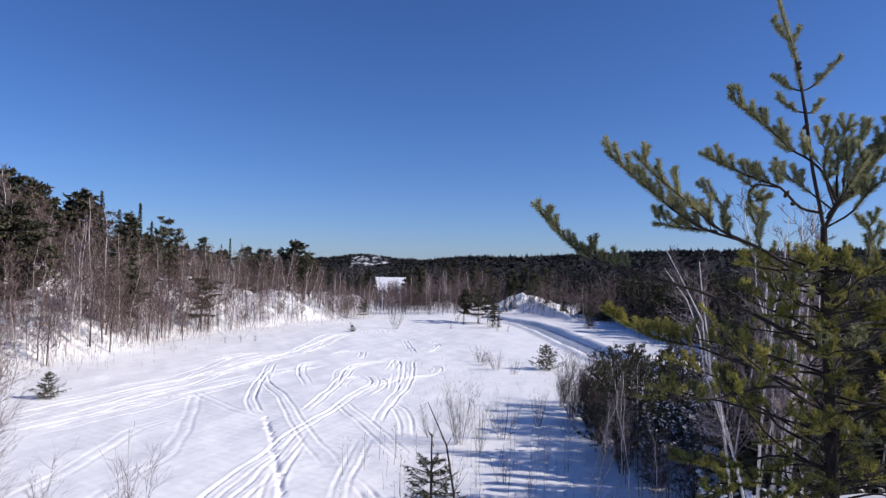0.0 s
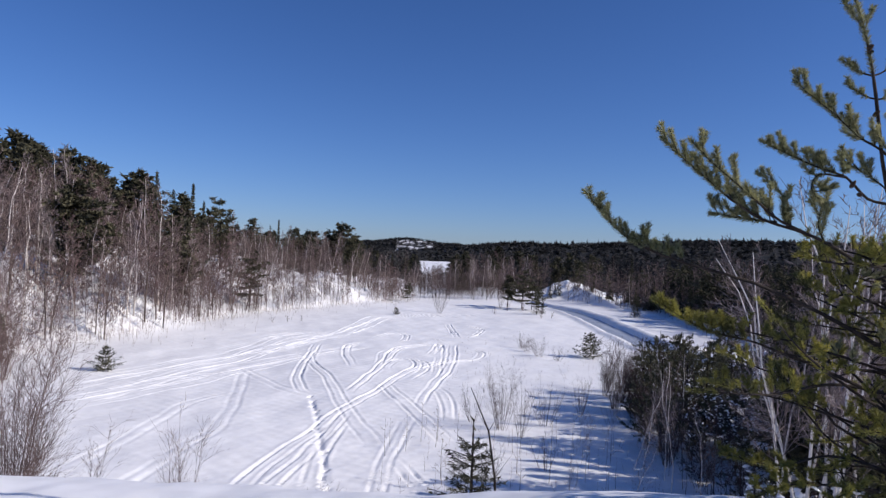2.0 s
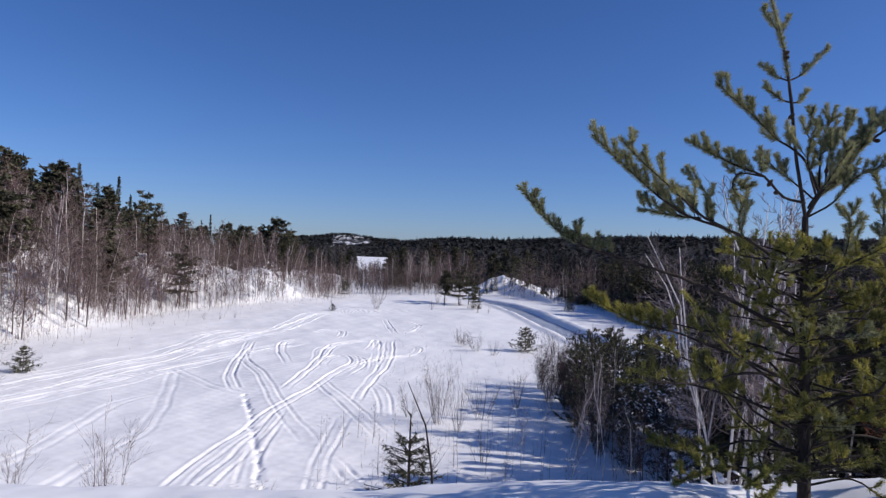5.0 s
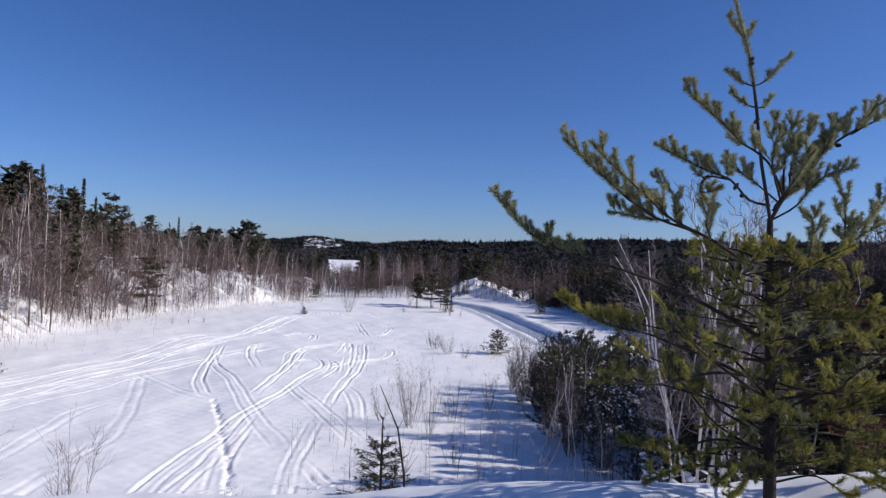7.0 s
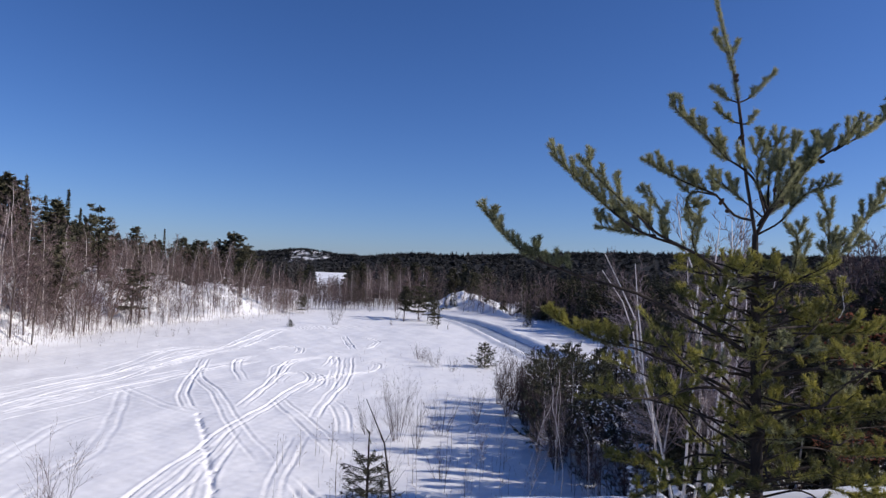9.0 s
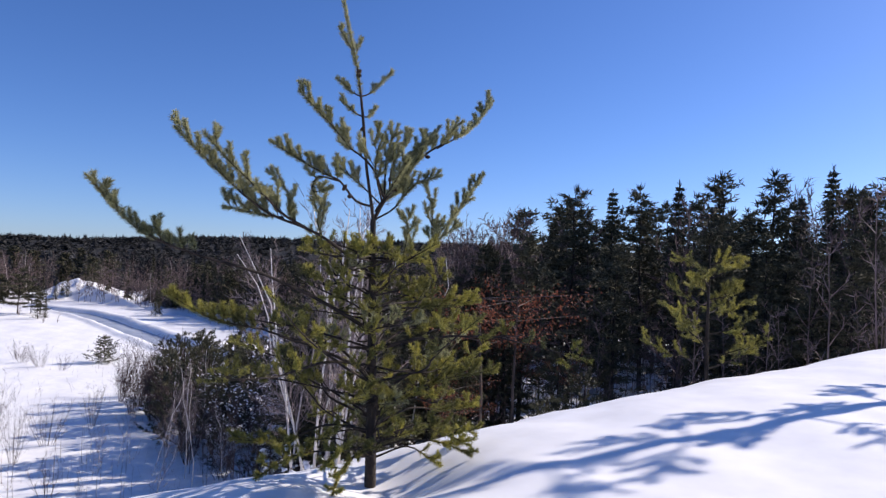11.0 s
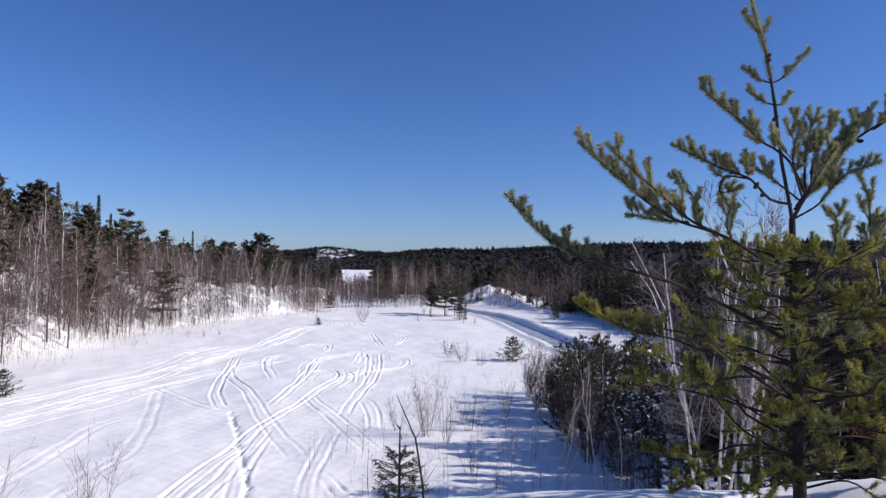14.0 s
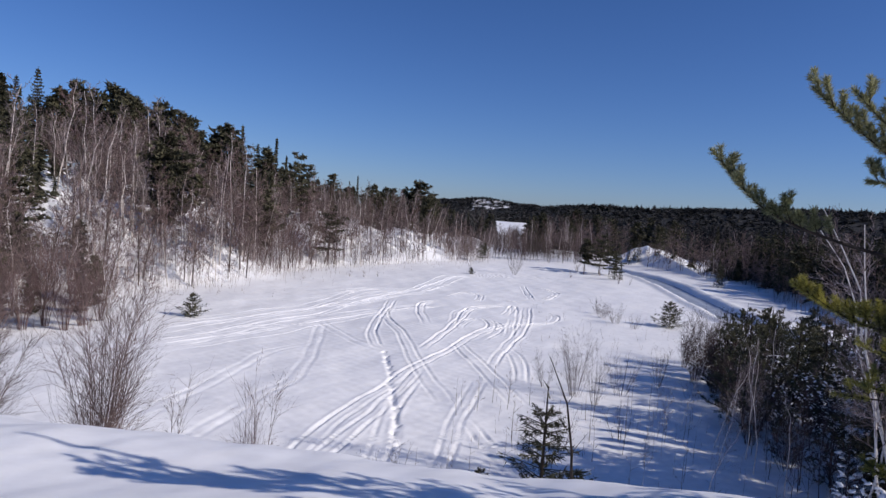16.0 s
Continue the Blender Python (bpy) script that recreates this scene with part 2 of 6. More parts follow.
def curve_points(pts, gap):
    """A Catmull-Rom curve through plan points, sampled every gap metres."""
    p = np.asarray(pts, float)
    p = np.concatenate([2 * p[:1] - p[1:2], p, 2 * p[-1:] - p[-2:-1]])
    out = []
    for i in range(1, len(p) - 2):
        n = max(2, int(np.linalg.norm(p[i + 1] - p[i]) / gap))
        t = (np.arange(n) / n)[:, None]
        out.append(0.5 * (2 * p[i] + (p[i + 1] - p[i - 1]) * t + (2 * p[i - 1] - 5 * p[i] + 4 * p[i + 1] - p[i + 2]) * t**2
                          + (3 * p[i] - p[i - 1] - 3 * p[i + 1] + p[i + 2]) * t**3))
    return np.concatenate(out + [p[-2:-1]])


ROAD_LINE = curve_points(ROAD, 0.7)


def far_from(x, y, line):
    """Distance of each point to a sampled line."""
    d = np.full(np.shape(x), 1e9)
    for px, py in line:
        d = np.minimum(d, (x - px) ** 2 + (y - py) ** 2)
    return np.sqrt(d)


def land(x, y):
    x, y = np.asarray(x, float), np.asarray(y, float)
    base = -0.15 + 0.12 * waves(x, y, 22, 3) + 0.035 * waves(x, y, 4.5, 9)
    base = base - 1.15 * step(130, 250, y)
    # hillside to the left, its spur and the heap beyond the road
    d = field_edge(np.minimum(y, 150)) - x
    rise = np.interp(y, [-40, 20, 60, 90, 115, 140, 200, 260], [7, 10, 12.5, 11.5, 7.5, 4.5, 3, 0])
    dd = np.maximum(d, 0)
    left = rise * (1 - np.exp(-((dd / 23) ** 1.3))) + step(0, 8, dd) * (0.8 * waves(x, y, 9, 21, 2) + 0.22 * waves(x, y, 4.0, 5, 2)) * (rise > 1)
    left = left * step(-1, 2.5, dd)
    spur = (1.5 + 0.3 * waves(x, y, 5.5, 71, 2)) * np.exp(-(((x + 24.8) / 5.2) ** 2 + ((y - 107) / 7.0) ** 2))
    bank = 1.6 * np.exp(-(((x + 34) / 4.0) ** 2 + ((y - 63) / 5.0) ** 2))
    hd = np.hypot((x - 17) / np.where(x > 17, 1.55, 1.0), (y - 147) / 1.25)
    heap = np.maximum(0, 3.8 - 0.46 * hd + (0.45 * waves(x, y, 5, 81) + 0.22 * waves(x, y, 2.2, 82)) * step(9, 6, hd) * step(21, 15, x))
    along = np.clip(((x - 18) * 4.5 + (y - 144) * -30) / (4.5**2 + 30**2), 0, 1)
    heap = np.maximum(heap, 2.9 * (1 - along) ** 0.8 - 0.55 * np.hypot(x - 18 - 4.5 * along, y - 144 + 30 * along))
    # the ground climbs a little to the woods on the right
    right = 2.2 * step(24, 70, x) * step(-20, 10, y) * (1 - step(200, 300, y)) + 0.35 * step(18, 30, x) * waves(x, y, 6, 31)
    low = base + left + spur + bank + heap + right * (y < 320)
    # far ridges beyond the lake
    r = np.hypot(x - EYE_X, y - EYE_Y)
    az = np.degrees(np.arctan2(-(x - EYE_X), y - EYE_Y))
    top = EYE_Z + 1250 * np.tan(np.radians(ridge_el(az))) - 9 + 3.0 * waves(x, y, 260, 41)
    low = low + np.maximum(top, 0) * step(780, 1250, r) * (1 - 0.5 * step(1500, 2600, r))
    hill = EYE_Z + 1800 * np.tan(np.radians(np.interp(az, [0.5, 2.2, 2.9, 4.4, 6.0, 7.2, 8.4, 9.7, 13], [0.3, 0.62, 0.80, 0.98, 1.20, 1.27, 1.17, 0.98, 0.7]))) - 5
    low = low + np.maximum(hill - np.maximum(top, 0) * 0.5, 0) * step(1450, 1800, r) * (az > 0.5) * (az < 13)
    # the knoll on which the viewpoint lies: a gently tilted top that breaks off along a straight crest
    fall = step(2.4, -0.6, x)                          # to the left the top slopes down towards a farther crest
    crest = 5.35 + 1.6 * fall + 0.10 * waves(x, y, 5.0, 51) - 0.02 * np.maximum(np.abs(x) - 8, 0) ** 1.2
    top = 6.67 + 0.050 * np.clip(x, 0, 30) + 0.024 * np.clip(x, -22, 0) + 0.030 * waves(x, y, 2.4, 61) - 0.125 * fall * np.maximum(y - 2.0, 0)
    w = 0.33
    u = np.clip((y - crest) / w, -60, 60)
    knoll = top - 0.62 * w * np.log1p(np.exp(u))
    knoll = knoll - 0.26 * np.exp(-((x - 2.66) ** 2 + (y - 4.75) ** 2) / 0.55**2)      # hollow round the young pine
    k = 0.7
    m = np.maximum(knoll, low)
    return m + k * np.log1p(np.exp(-np.abs(knoll - low) / k)) * (np.abs(knoll - low) < 6 * k)


# tracks of snow machines over the field: plan curves
BANDS = [
    [(-20.9, 32.4), (-20.4, 34.1), (-19.4, 37.2), (-18.0, 40.6), (-16.6, 45.6), (-14.3, 50.4), (-12.1, 55.0), (-9.1, 58.9)],
    [(-21.6, 33.4), (-21.0, 35.1), (-20.4, 39.1), (-19.6, 44.1), (-18.0, 49.2), (-16.7, 58.5), (-14.1, 68.5), (-13.1, 82.9), (-8.3, 89.7), (-0.1, 93.8)],
    [(-23.2, 36.7), (-22.9, 40.6), (-21.5, 44.4), (-19.6, 50.4), (-19.1, 55.7), (-18.3, 63.9), (-15.4, 66.9)],
]
BANDS2 = [
    [(-18.4, 50.5), (-16.5, 56.1), (-14.5, 63.3), (-11.2, 65.1)],
    [(-21.1, 58.6), (-18.7, 65.2), (-13.8, 67.4)],
    [(-22.4, 37.2), (-20.1, 37.9), (-18.6, 42.0), (-15.9, 43.9), (-13.1, 45.0)],
]
FAINT = [
    [(-14.8, 24.0), (-15.0, 25.4), (-14.9, 27.4), (-15.0, 31.0), (-15.3, 34.9), (-14.0, 38.9)],
    [(-16.0, 45.0), (-14.3, 39.6), (-12.6, 33.7), (-11.8, 29.9), (-12.1, 28.1), (-12.1, 25.7)],
    [(-16.9, 46.4), (-14.0, 42.4), (-10.8, 38.8), (-8.1, 37.9)],
]
MAIN = [
    [(-8.1, 22.9), (-8.1, 26.0), (-7.6, 29.7), (-7.4, 33.5), (-6.8, 37.3), (-6.1, 40.9), (-5.5, 46.1), (-4.8, 49.5), (-5.8, 53.4)],
    [(-7.2, 23.3), (-7.0, 26.3), (-6.9, 28.5), (-6.9, 32.1), (-6.9, 35.3)],
    [(-14.8, 59.3), (-13.0, 50.3), (-11.7, 47.2), (-9.9, 43.4), (-8.3, 39.0), (-6.7, 34.8), (-5.4, 31.8), (-4.2, 28.9)],
    [(-14.2, 56.1), (-12.9, 48.1), (-12.0, 43.6), (-10.6, 39.6), (-9.5, 38.2)],
    [(-6.7, 33.6), (-6.5, 30.7), (-6.4, 27.7), (-6.0, 25.5), (-5.7, 23.6)],
    [(-6.5, 43.3), (-4.5, 38.5), (-3.3, 35.8), (-2.1, 32.2), (-0.8, 29.3)],
    [(-3.0, 62.8), (-2.6, 51.2), (-3.2, 42.3), (-3.5, 36.7)],
    [(-3.4, 43.1), (-2.3, 40.3), (-1.8, 36.9), (-1.5, 33.6)],
    [(-3.7, 34.7), (-3.6, 31.2), (-3.7, 28.2), (-3.5, 24.9)],
    [(-7.7, 38.9), (-7.4, 47.7), (-7.4, 56.6), (-6.3, 59.9), (-4.3, 62.4)],
    [(-3.8, 28.3), (-2.7, 26.4), (-1.8, 24.4)],
]
RINGS = [
    [(-2.8, 59.9), (-0.7, 58.9), (-0.3, 57.3), (-1.2, 53.7), (-3.6, 50.8), (-5.3, 46.9)],
    [(-4.7, 81.5), (-3.6, 73.1), (-2.7, 67.2)],
    [(-3.3, 80.1), (-0.7, 76.2), (-1.1, 71.0), (-2.5, 68.2)],
    [(-6.5, 46.5), (-6.9, 48.8), (-6.3, 51.8), (-4.7, 51.0), (-4.2, 48.7), (-4.9, 43.5)],
    [(-9.0, 47.1), (-10.9, 53.3), (-11.7, 57.9), (-10.8, 59.7), (-8.6, 60.0)],
    [(-10.6, 63.9), (-9.5, 68.1), (-8.0, 67.5), (-7.7, 63.3), (-8.9, 60.9)],
    [(-4.3, 54.6), (-4.1, 61.5), (-3.4, 50.1), (-3.3, 45.4)],
    [(-7.4, 57.4), (-8.1, 54.5), (-7.8, 51.0), (-7.4, 47.7)],
    [(-7.0, 66.1), (-4.8, 65.1), (-3.0, 62.8)],
]
FEET = [(-9.6, 37.9), (-8.2, 33.8), (-7.2, 30.6), (-6.4, 27.9), (-5.7, 25.8), (-5.2, 23.9)]


def axis(stops):
    """Grid lines from (start, spacing) stops; the last stop ends them."""
    out = []
    for (a, s0), (b, s1) in zip(stops[:-1], stops[1:]):
        t = a
        while t < b - 1e-6:
            out.append(t)
            t += s0 + (s1 - s0) * (t - a) / (b - a)
    return np.array(out + [stops[-1][0]])


gx = axis([(-2600, 300), (-400, 25), (-120, 8), (-60, 1.2), (-38, 0.42), (-25, 0.12), (-14, 0.075), (0, 0.085), (8, 0.28), (21, 0.34), (27, 1.4), (60, 3.0), (160, 12), (500, 80), (2600, 300)])
gy = axis([(-300, 60), (-40, 8), (-6, 0.6), (1.5, 0.14), (7, 0.14), (9, 0.5), (22, 0.09), (48, 0.13), (62, 0.17), (78, 0.28), (97, 0.5), (112, 0.8), (160, 3.0), (300, 16), (900, 45), (2000, 60), (3600, 300)])
X, Y = np.meshgrid(gx, gy, indexing="ij")
Z = land(X, Y)


def press(line, depth, half, berm, seed, fade=0.0, sharp=2):
    """Presses a rut with raised rims into the snow along a plan line."""
    global Z
    lo, hi = line.min(0) - 3, line.max(0) + 3
    i0, i1 = np.searchsorted(gx, [lo[0], hi[0]])
    j0, j1 = np.searchsorted(gy, [lo[1], hi[1]])
    xs, ys = X[i0:i1, j0:j1], Y[i0:i1, j0:j1]
    d = far_from(xs, ys, line)
    rough = np.maximum(0.1, 1 + 0.35 * waves(xs, ys, 5.5, seed, 2) + 0.22 * waves(xs, ys, 0.9, seed + 7, 2))
    rough = rough * np.interp(ys, [30, 48, 75], [1.0, 1.5, 2.2])
    if fade:
        for p in (line[0], line[-1]):
            rough = rough * step(0, fade, np.hypot(xs - p[0], ys - p[1]))
    Z[i0:i1, j0:j1] += berm * rough * np.exp(-(((d - half * 2.1) / (half * 0.8)) ** 2)) - depth * rough * np.exp(-((d / half) ** sharp))


def beside(line, off):
    way = np.gradient(line, axis=0)
    way /= np.linalg.norm(way, axis=1, keepdims=True) + 1e-9
    return line + np.stack([-way[:, 1], way[:, 0]], 1) * off


def track(pts, marks, seed, sway=0.0):
    """A machine's track: marks are (offset, depth, half width) of its ruts."""
    for end, inner in ((0, 1), (-1, -2)):
        if pts[end][1] < 26:                       # tracks that run on towards the foot of the knoll
            (xa, ya), (xb, yb) = pts[end], pts[inner]
            more = (xa + (xa - xb) / (yb - ya) * 9.0, ya - 9.0)
            pts = [more] + pts if end == 0 else pts + [more]
    line = curve_points(pts, 0.2)
    run = np.arange(len(line)) * 0.2
    for m, (off, depth, half) in enumerate(marks):
        press(beside(line, off + sway * np.sin(run * 0.14 + seed + 2.1 * m)[:, None] + 0.03 * np.sin(run * 1.3 + m)[:, None]), depth, half, depth * 0.3, seed * 10 + m, 3.0)


for n, pts in enumerate(BANDS):
    track(pts, ((-1.05, 0.034, 0.085), (-0.45, 0.022, 0.10), (0.02, 0.040, 0.085), (0.50, 0.026, 0.09), (1.15, 0.034, 0.085)), 10 + n, 0.30)
for n, pts in enumerate(BANDS2):
    track(pts, ((-0.35, 0.030, 0.09), (0.30, 0.034, 0.09), (0.62, 0.020, 0.10)), 16 + n, 0.2)
for n, pts in enumerate(FAINT):
    track(pts, ((-0.30, 0.020, 0.10), (0.26, 0.024, 0.10)), 20 + n)
for n, pts in enumerate(MAIN):
    track(pts, ((-0.28 - 0.05 * (n % 3), 0.055 + 0.015 * (n % 2), 0.070), (0.30, 0.088 - 0.013 * (n % 3), 0.075)), 30 + n, 0.08)
for n, pts in enumerate(RINGS):
    track(pts, ((-0.26, 0.042, 0.070), (0.26, 0.075, 0.075)), 50 + n)
feet_line = curve_points(FEET, 1.05)
press(curve_points(FEET, 0.2), 0.06, 0.12, 0.0, 299, 1.5, 4)
feet_rng = np.random.RandomState(77)
for n, p in enumerate(beside(feet_line, 0.07 * np.where(np.arange(len(feet_line)) % 2, 1, -1)[:, None]) + feet_rng.normal(0, 0.09, (len(feet_line), 2))):
    press(np.array([p, p + [0.03, 0.16]]), feet_rng.uniform(0.06, 0.20), feet_rng.uniform(0.09, 0.13), 0.0, 300 + n, 0.0, 4)
# the ploughed road: a shallow bed with banks
i0, i1 = np.searchsorted(gx, [0, 45])
j0, j1 = np.searchsorted(gy, [18, 135])
rd = far_from(X[i0:i1, j0:j1], Y[i0:i1, j0:j1], ROAD_LINE)
Z[i0:i1, j0:j1] += -0.45 * (1 - step(1.25, 1.95, rd)) + 0.28 * np.exp(-(((rd - 2.6) / 0.55) ** 2))

nx, ny = len(gx), len(gy)
idx = np.arange(nx * ny).reshape(nx, ny)
a, b, c, d4 = idx[:-1, :-1].ravel(), idx[1:, :-1].ravel(), idx[1:, 1:].ravel(), idx[:-1, 1:].ravel()
tri = np.concatenate([np.stack([a, b, c], 1), np.stack([a, c, d4], 1)])
ground = part("ground", (np.stack([X.ravel(), Y.ravel(), Z.ravel()], 1), tri), SNOW, smooth=True)
tagged(ground, "deep white snow field crossed by snowmobile ruts and footprints", "snow", kind="structure")


# far woods get dark ground with haze in its colour; the bare cliff carries its own cover
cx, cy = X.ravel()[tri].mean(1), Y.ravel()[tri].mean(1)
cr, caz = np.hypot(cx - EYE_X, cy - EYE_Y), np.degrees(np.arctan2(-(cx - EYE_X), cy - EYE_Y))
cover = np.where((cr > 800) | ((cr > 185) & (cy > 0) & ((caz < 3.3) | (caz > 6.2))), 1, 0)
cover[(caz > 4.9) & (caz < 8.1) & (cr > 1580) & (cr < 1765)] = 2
ground.data.materials.append(HAZY_WOOD_GROUND)
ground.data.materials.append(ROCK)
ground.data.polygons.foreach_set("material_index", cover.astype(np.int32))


def on_ground(x, y):
    """Height of the finished snow surface."""
    i = min(max(int(np.searchsorted(gx, x)) - 1, 0), nx - 2)
    j = min(max(int(np.searchsorted(gy, y)) - 1, 0), ny - 2)
    u, v = (x - gx[i]) / (gx[i + 1] - gx[i]), (y - gy[j]) / (gy[j + 1] - gy[j])
    return float((Z[i, j] * (1 - u) + Z[i + 1, j] * u) * (1 - v) + (Z[i, j + 1] * (1 - u) + Z[i + 1, j + 1] * u) * v)


# the road's surface, a darker grey-blue than the field's snow
line = ROAD_LINE
across = np.linspace(-1.38, 1.38, 15)
way = np.gradient(line, axis=0)
way /= np.linalg.norm(way, axis=1, keepdims=True)
side = np.stack([-way[:, 1], way[:, 0]], 1)
rx, ry = line[:, None, 0] + side[:, None, 0] * across, line[:, None, 1] + side[:, None, 1] * across
rz = land(rx, ry) - 0.45 + 0.05 + 0.10 * (np.abs(across) > 1.3) - 0.03 * np.exp(-(((np.abs(across) - 0.75) / 0.22) ** 2)) + 0.012 * waves(rx, ry, 1.3, 77)
n0, n1 = rx.shape
idx = np.arange(n0 * n1).reshape(n0, n1)
a, b, c, d4 = idx[:-1, :-1].ravel(), idx[1:, :-1].ravel(), idx[1:, 1:].ravel(), idx[:-1, 1:].ravel()
road = part("road", (np.stack([rx.ravel(), ry.ravel(), rz.ravel()], 1), np.concatenate([np.stack([a, c, b], 1), np.stack([a, d4, c], 1)])), ROAD_SNOW, smooth=True)
tagged(road, "ploughed winter road of grey-blue snow with wheel ruts", "road", kind="structure")


# ---------------------------------------------------------------- kinds of plants
def unit(v):
    v = np.asarray(v, float)
    return v / (np.linalg.norm(v, axis=-1, keepdims=True) + 1e-9)


def around(rng, way, lo, hi, n):
    """n unit directions that lean lo to hi degrees off a direction."""
    way = unit(np.broadcast_to(way, (n, 3)))
    off = unit(np.cross(way, rng.normal(size=(n, 3))))
    ang = np.radians(rng.uniform(lo, hi, n))[:, None]
    return way * np.cos(ang) + off * np.sin(ang)


def bare_wood(rng, h, r0, lean=0.05, low=0.3, spread=0.26, n_branch=24, n_twig=8, sub=2, up=50, sides=6, fine=0.034):
    """Trunk and leafless crown of a broadleaf tree: two Geos."""
    trunk, crown = Geo(), Geo()
    n = 9
    t = np.linspace(0, 1, n)
    la = rng.uniform(0, 2 * np.pi)
    wob = np.cumsum(rng.normal(0, 0.018 * h, (n, 2)), 0) * t[:, None]
    pts = np.stack([np.cos(la) * lean * h * t**1.4 + wob[:, 0], np.sin(la) * lean * h * t**1.4 + wob[:, 1], h * t - 0.3 * (t == 0)], 1)
    rad = r0 * (1 - t) ** 0.8 + 0.008
    trunk.tube(pts, rad, sides)
    bt, bd, tb, td = [], [], [], []
    for i in range(n_branch):
        u = low + (0.97 - low) * (i + rng.uniform(0, 1)) / n_branch
        p = np.array([np.interp(u, t, pts[:, k]) for k in range(3)])
        az = i * 2.4 + rng.uniform(-0.5, 0.5)
        el = radians(up + rng.uniform(-18, 18))
        ln = spread * h * (1 - 0.75 * (u - low) / (1 - low)) * rng.uniform(0.55, 1.2)
        way = np.array([math.cos(az) * math.cos(el), math.sin(az) * math.cos(el), math.sin(el)])
        q = p + way * ln * 0.5 + rng.normal(0, 0.03 * ln, 3)
        e = p + way * ln + np.array([0, 0, 0.18 * ln]) + rng.normal(0, 0.05 * ln, 3)
        rb = np.interp(u, t, rad) * 0.42
        crown.tube([p, q, e], [rb, rb * 0.6, 0.004], 3, cap=False)
        s = rng.uniform(0.15, 1.0, n_twig)[:, None]
        base = np.where(s < 0.5, p + (q - p) * s * 2, q + (e - q) * (s * 2 - 1))
        d = around(rng, e - p + np.array([0, 0, 0.3 * ln]), 20, 55, n_twig) * (ln * rng.uniform(0.25, 0.6, (n_twig, 1)))
        bt.append(base), bd.append(d)
        for _ in range(sub):
            ss = rng.uniform(0.2, 0.9, (n_twig, 1))
            tb.append(base + d * ss)
            td.append(around(rng, d + [0, 0, 0.1], 20, 50, n_twig) * np.linalg.norm(d, axis=1, keepdims=True) * rng.uniform(0.35, 0.7, (n_twig, 1)))
    crown.blades(np.concatenate(bt), np.concatenate(bd), fine, rng)
    if tb:
        crown.blades(np.concatenate(tb), np.concatenate(td), fine * 0.75, rng)
    return trunk, crown


def tree_thing(name, trunk, crown, bark, leaf, label, category, group, crown_name="crown"):
    root = new(name)
    root.empty_display_size = 0.3
    part("trunk", trunk, bark, root, smooth=True)
    part(crown_name, crown, leaf, root)
    return tagged(root, label, category, group)


def spruce_wood(rng, h, width=0.2, low=0.06, blades=18, gap=0.28, droop=-0.25, size=1.0, boughs=7, blade=(0.09, 0.18), taper=0.85, tuft=24, high=0.985):
    """Trunk and crown of a narrow conifer with many drooping boughs."""
    trunk, crown = Geo(), Geo()
    t = np.linspace(0, 1, 7)
    trunk.tube(np.stack([0 * t, 0 * t, h * t - 0.3 * (t == 0)], 1), (0.012 * h) * (1 - t) + 0.012, 6)
    B, D, W = [], [], []
    z = low * h
    k = 0
    while z < h * high:
        u = z / h
        R = width * h * (1 - u) ** taper * rng.uniform(0.75, 1.15) + 0.06
        for j in range(boughs):
            az = j * 2 * np.pi / boughs + k * 0.6 + rng.uniform(-0.35, 0.35)
            ln = R * rng.uniform(0.6, 1.15)
            s = rng.uniform(0.12, 1.0, blades)
            rad = np.stack([np.cos(az) * s * ln, np.sin(az) * s * ln, z + ln * (droop * s + 0.28 * s**2.2) + rng.normal(0, 0.03, blades)], 1)
            out = np.array([math.cos(az), math.sin(az), -0.25])
            way = around(rng, out, 15, 75, blades) * (rng.uniform(0.14, 0.34, (blades, 1)) * (0.5 + 0.8 * (1 - u))) * size
            B.append(rad), D.append(way * 1.25), W.append(rng.uniform(*blade, blades) * size)
            crown.tube([[0, 0, z], rad[np.argmax(s)]], [0.02, 0.006], 3, cap=False)
        z += gap * rng.uniform(0.8, 1.2) * (1 - 0.35 * u)
        k += 1
    n = tuft
    B.append(np.stack([rng.normal(0, 0.03, n), rng.normal(0, 0.03, n), rng.uniform(0.9, 1.0, n) * h], 1))
    D.append(around(rng, (0, 0, 1), 10, 60, n) * 0.22), W.append(np.full(n, 0.05))
    crown.blades(np.concatenate(B), np.concatenate(D), np.concatenate(W), rng)
    return trunk, crown


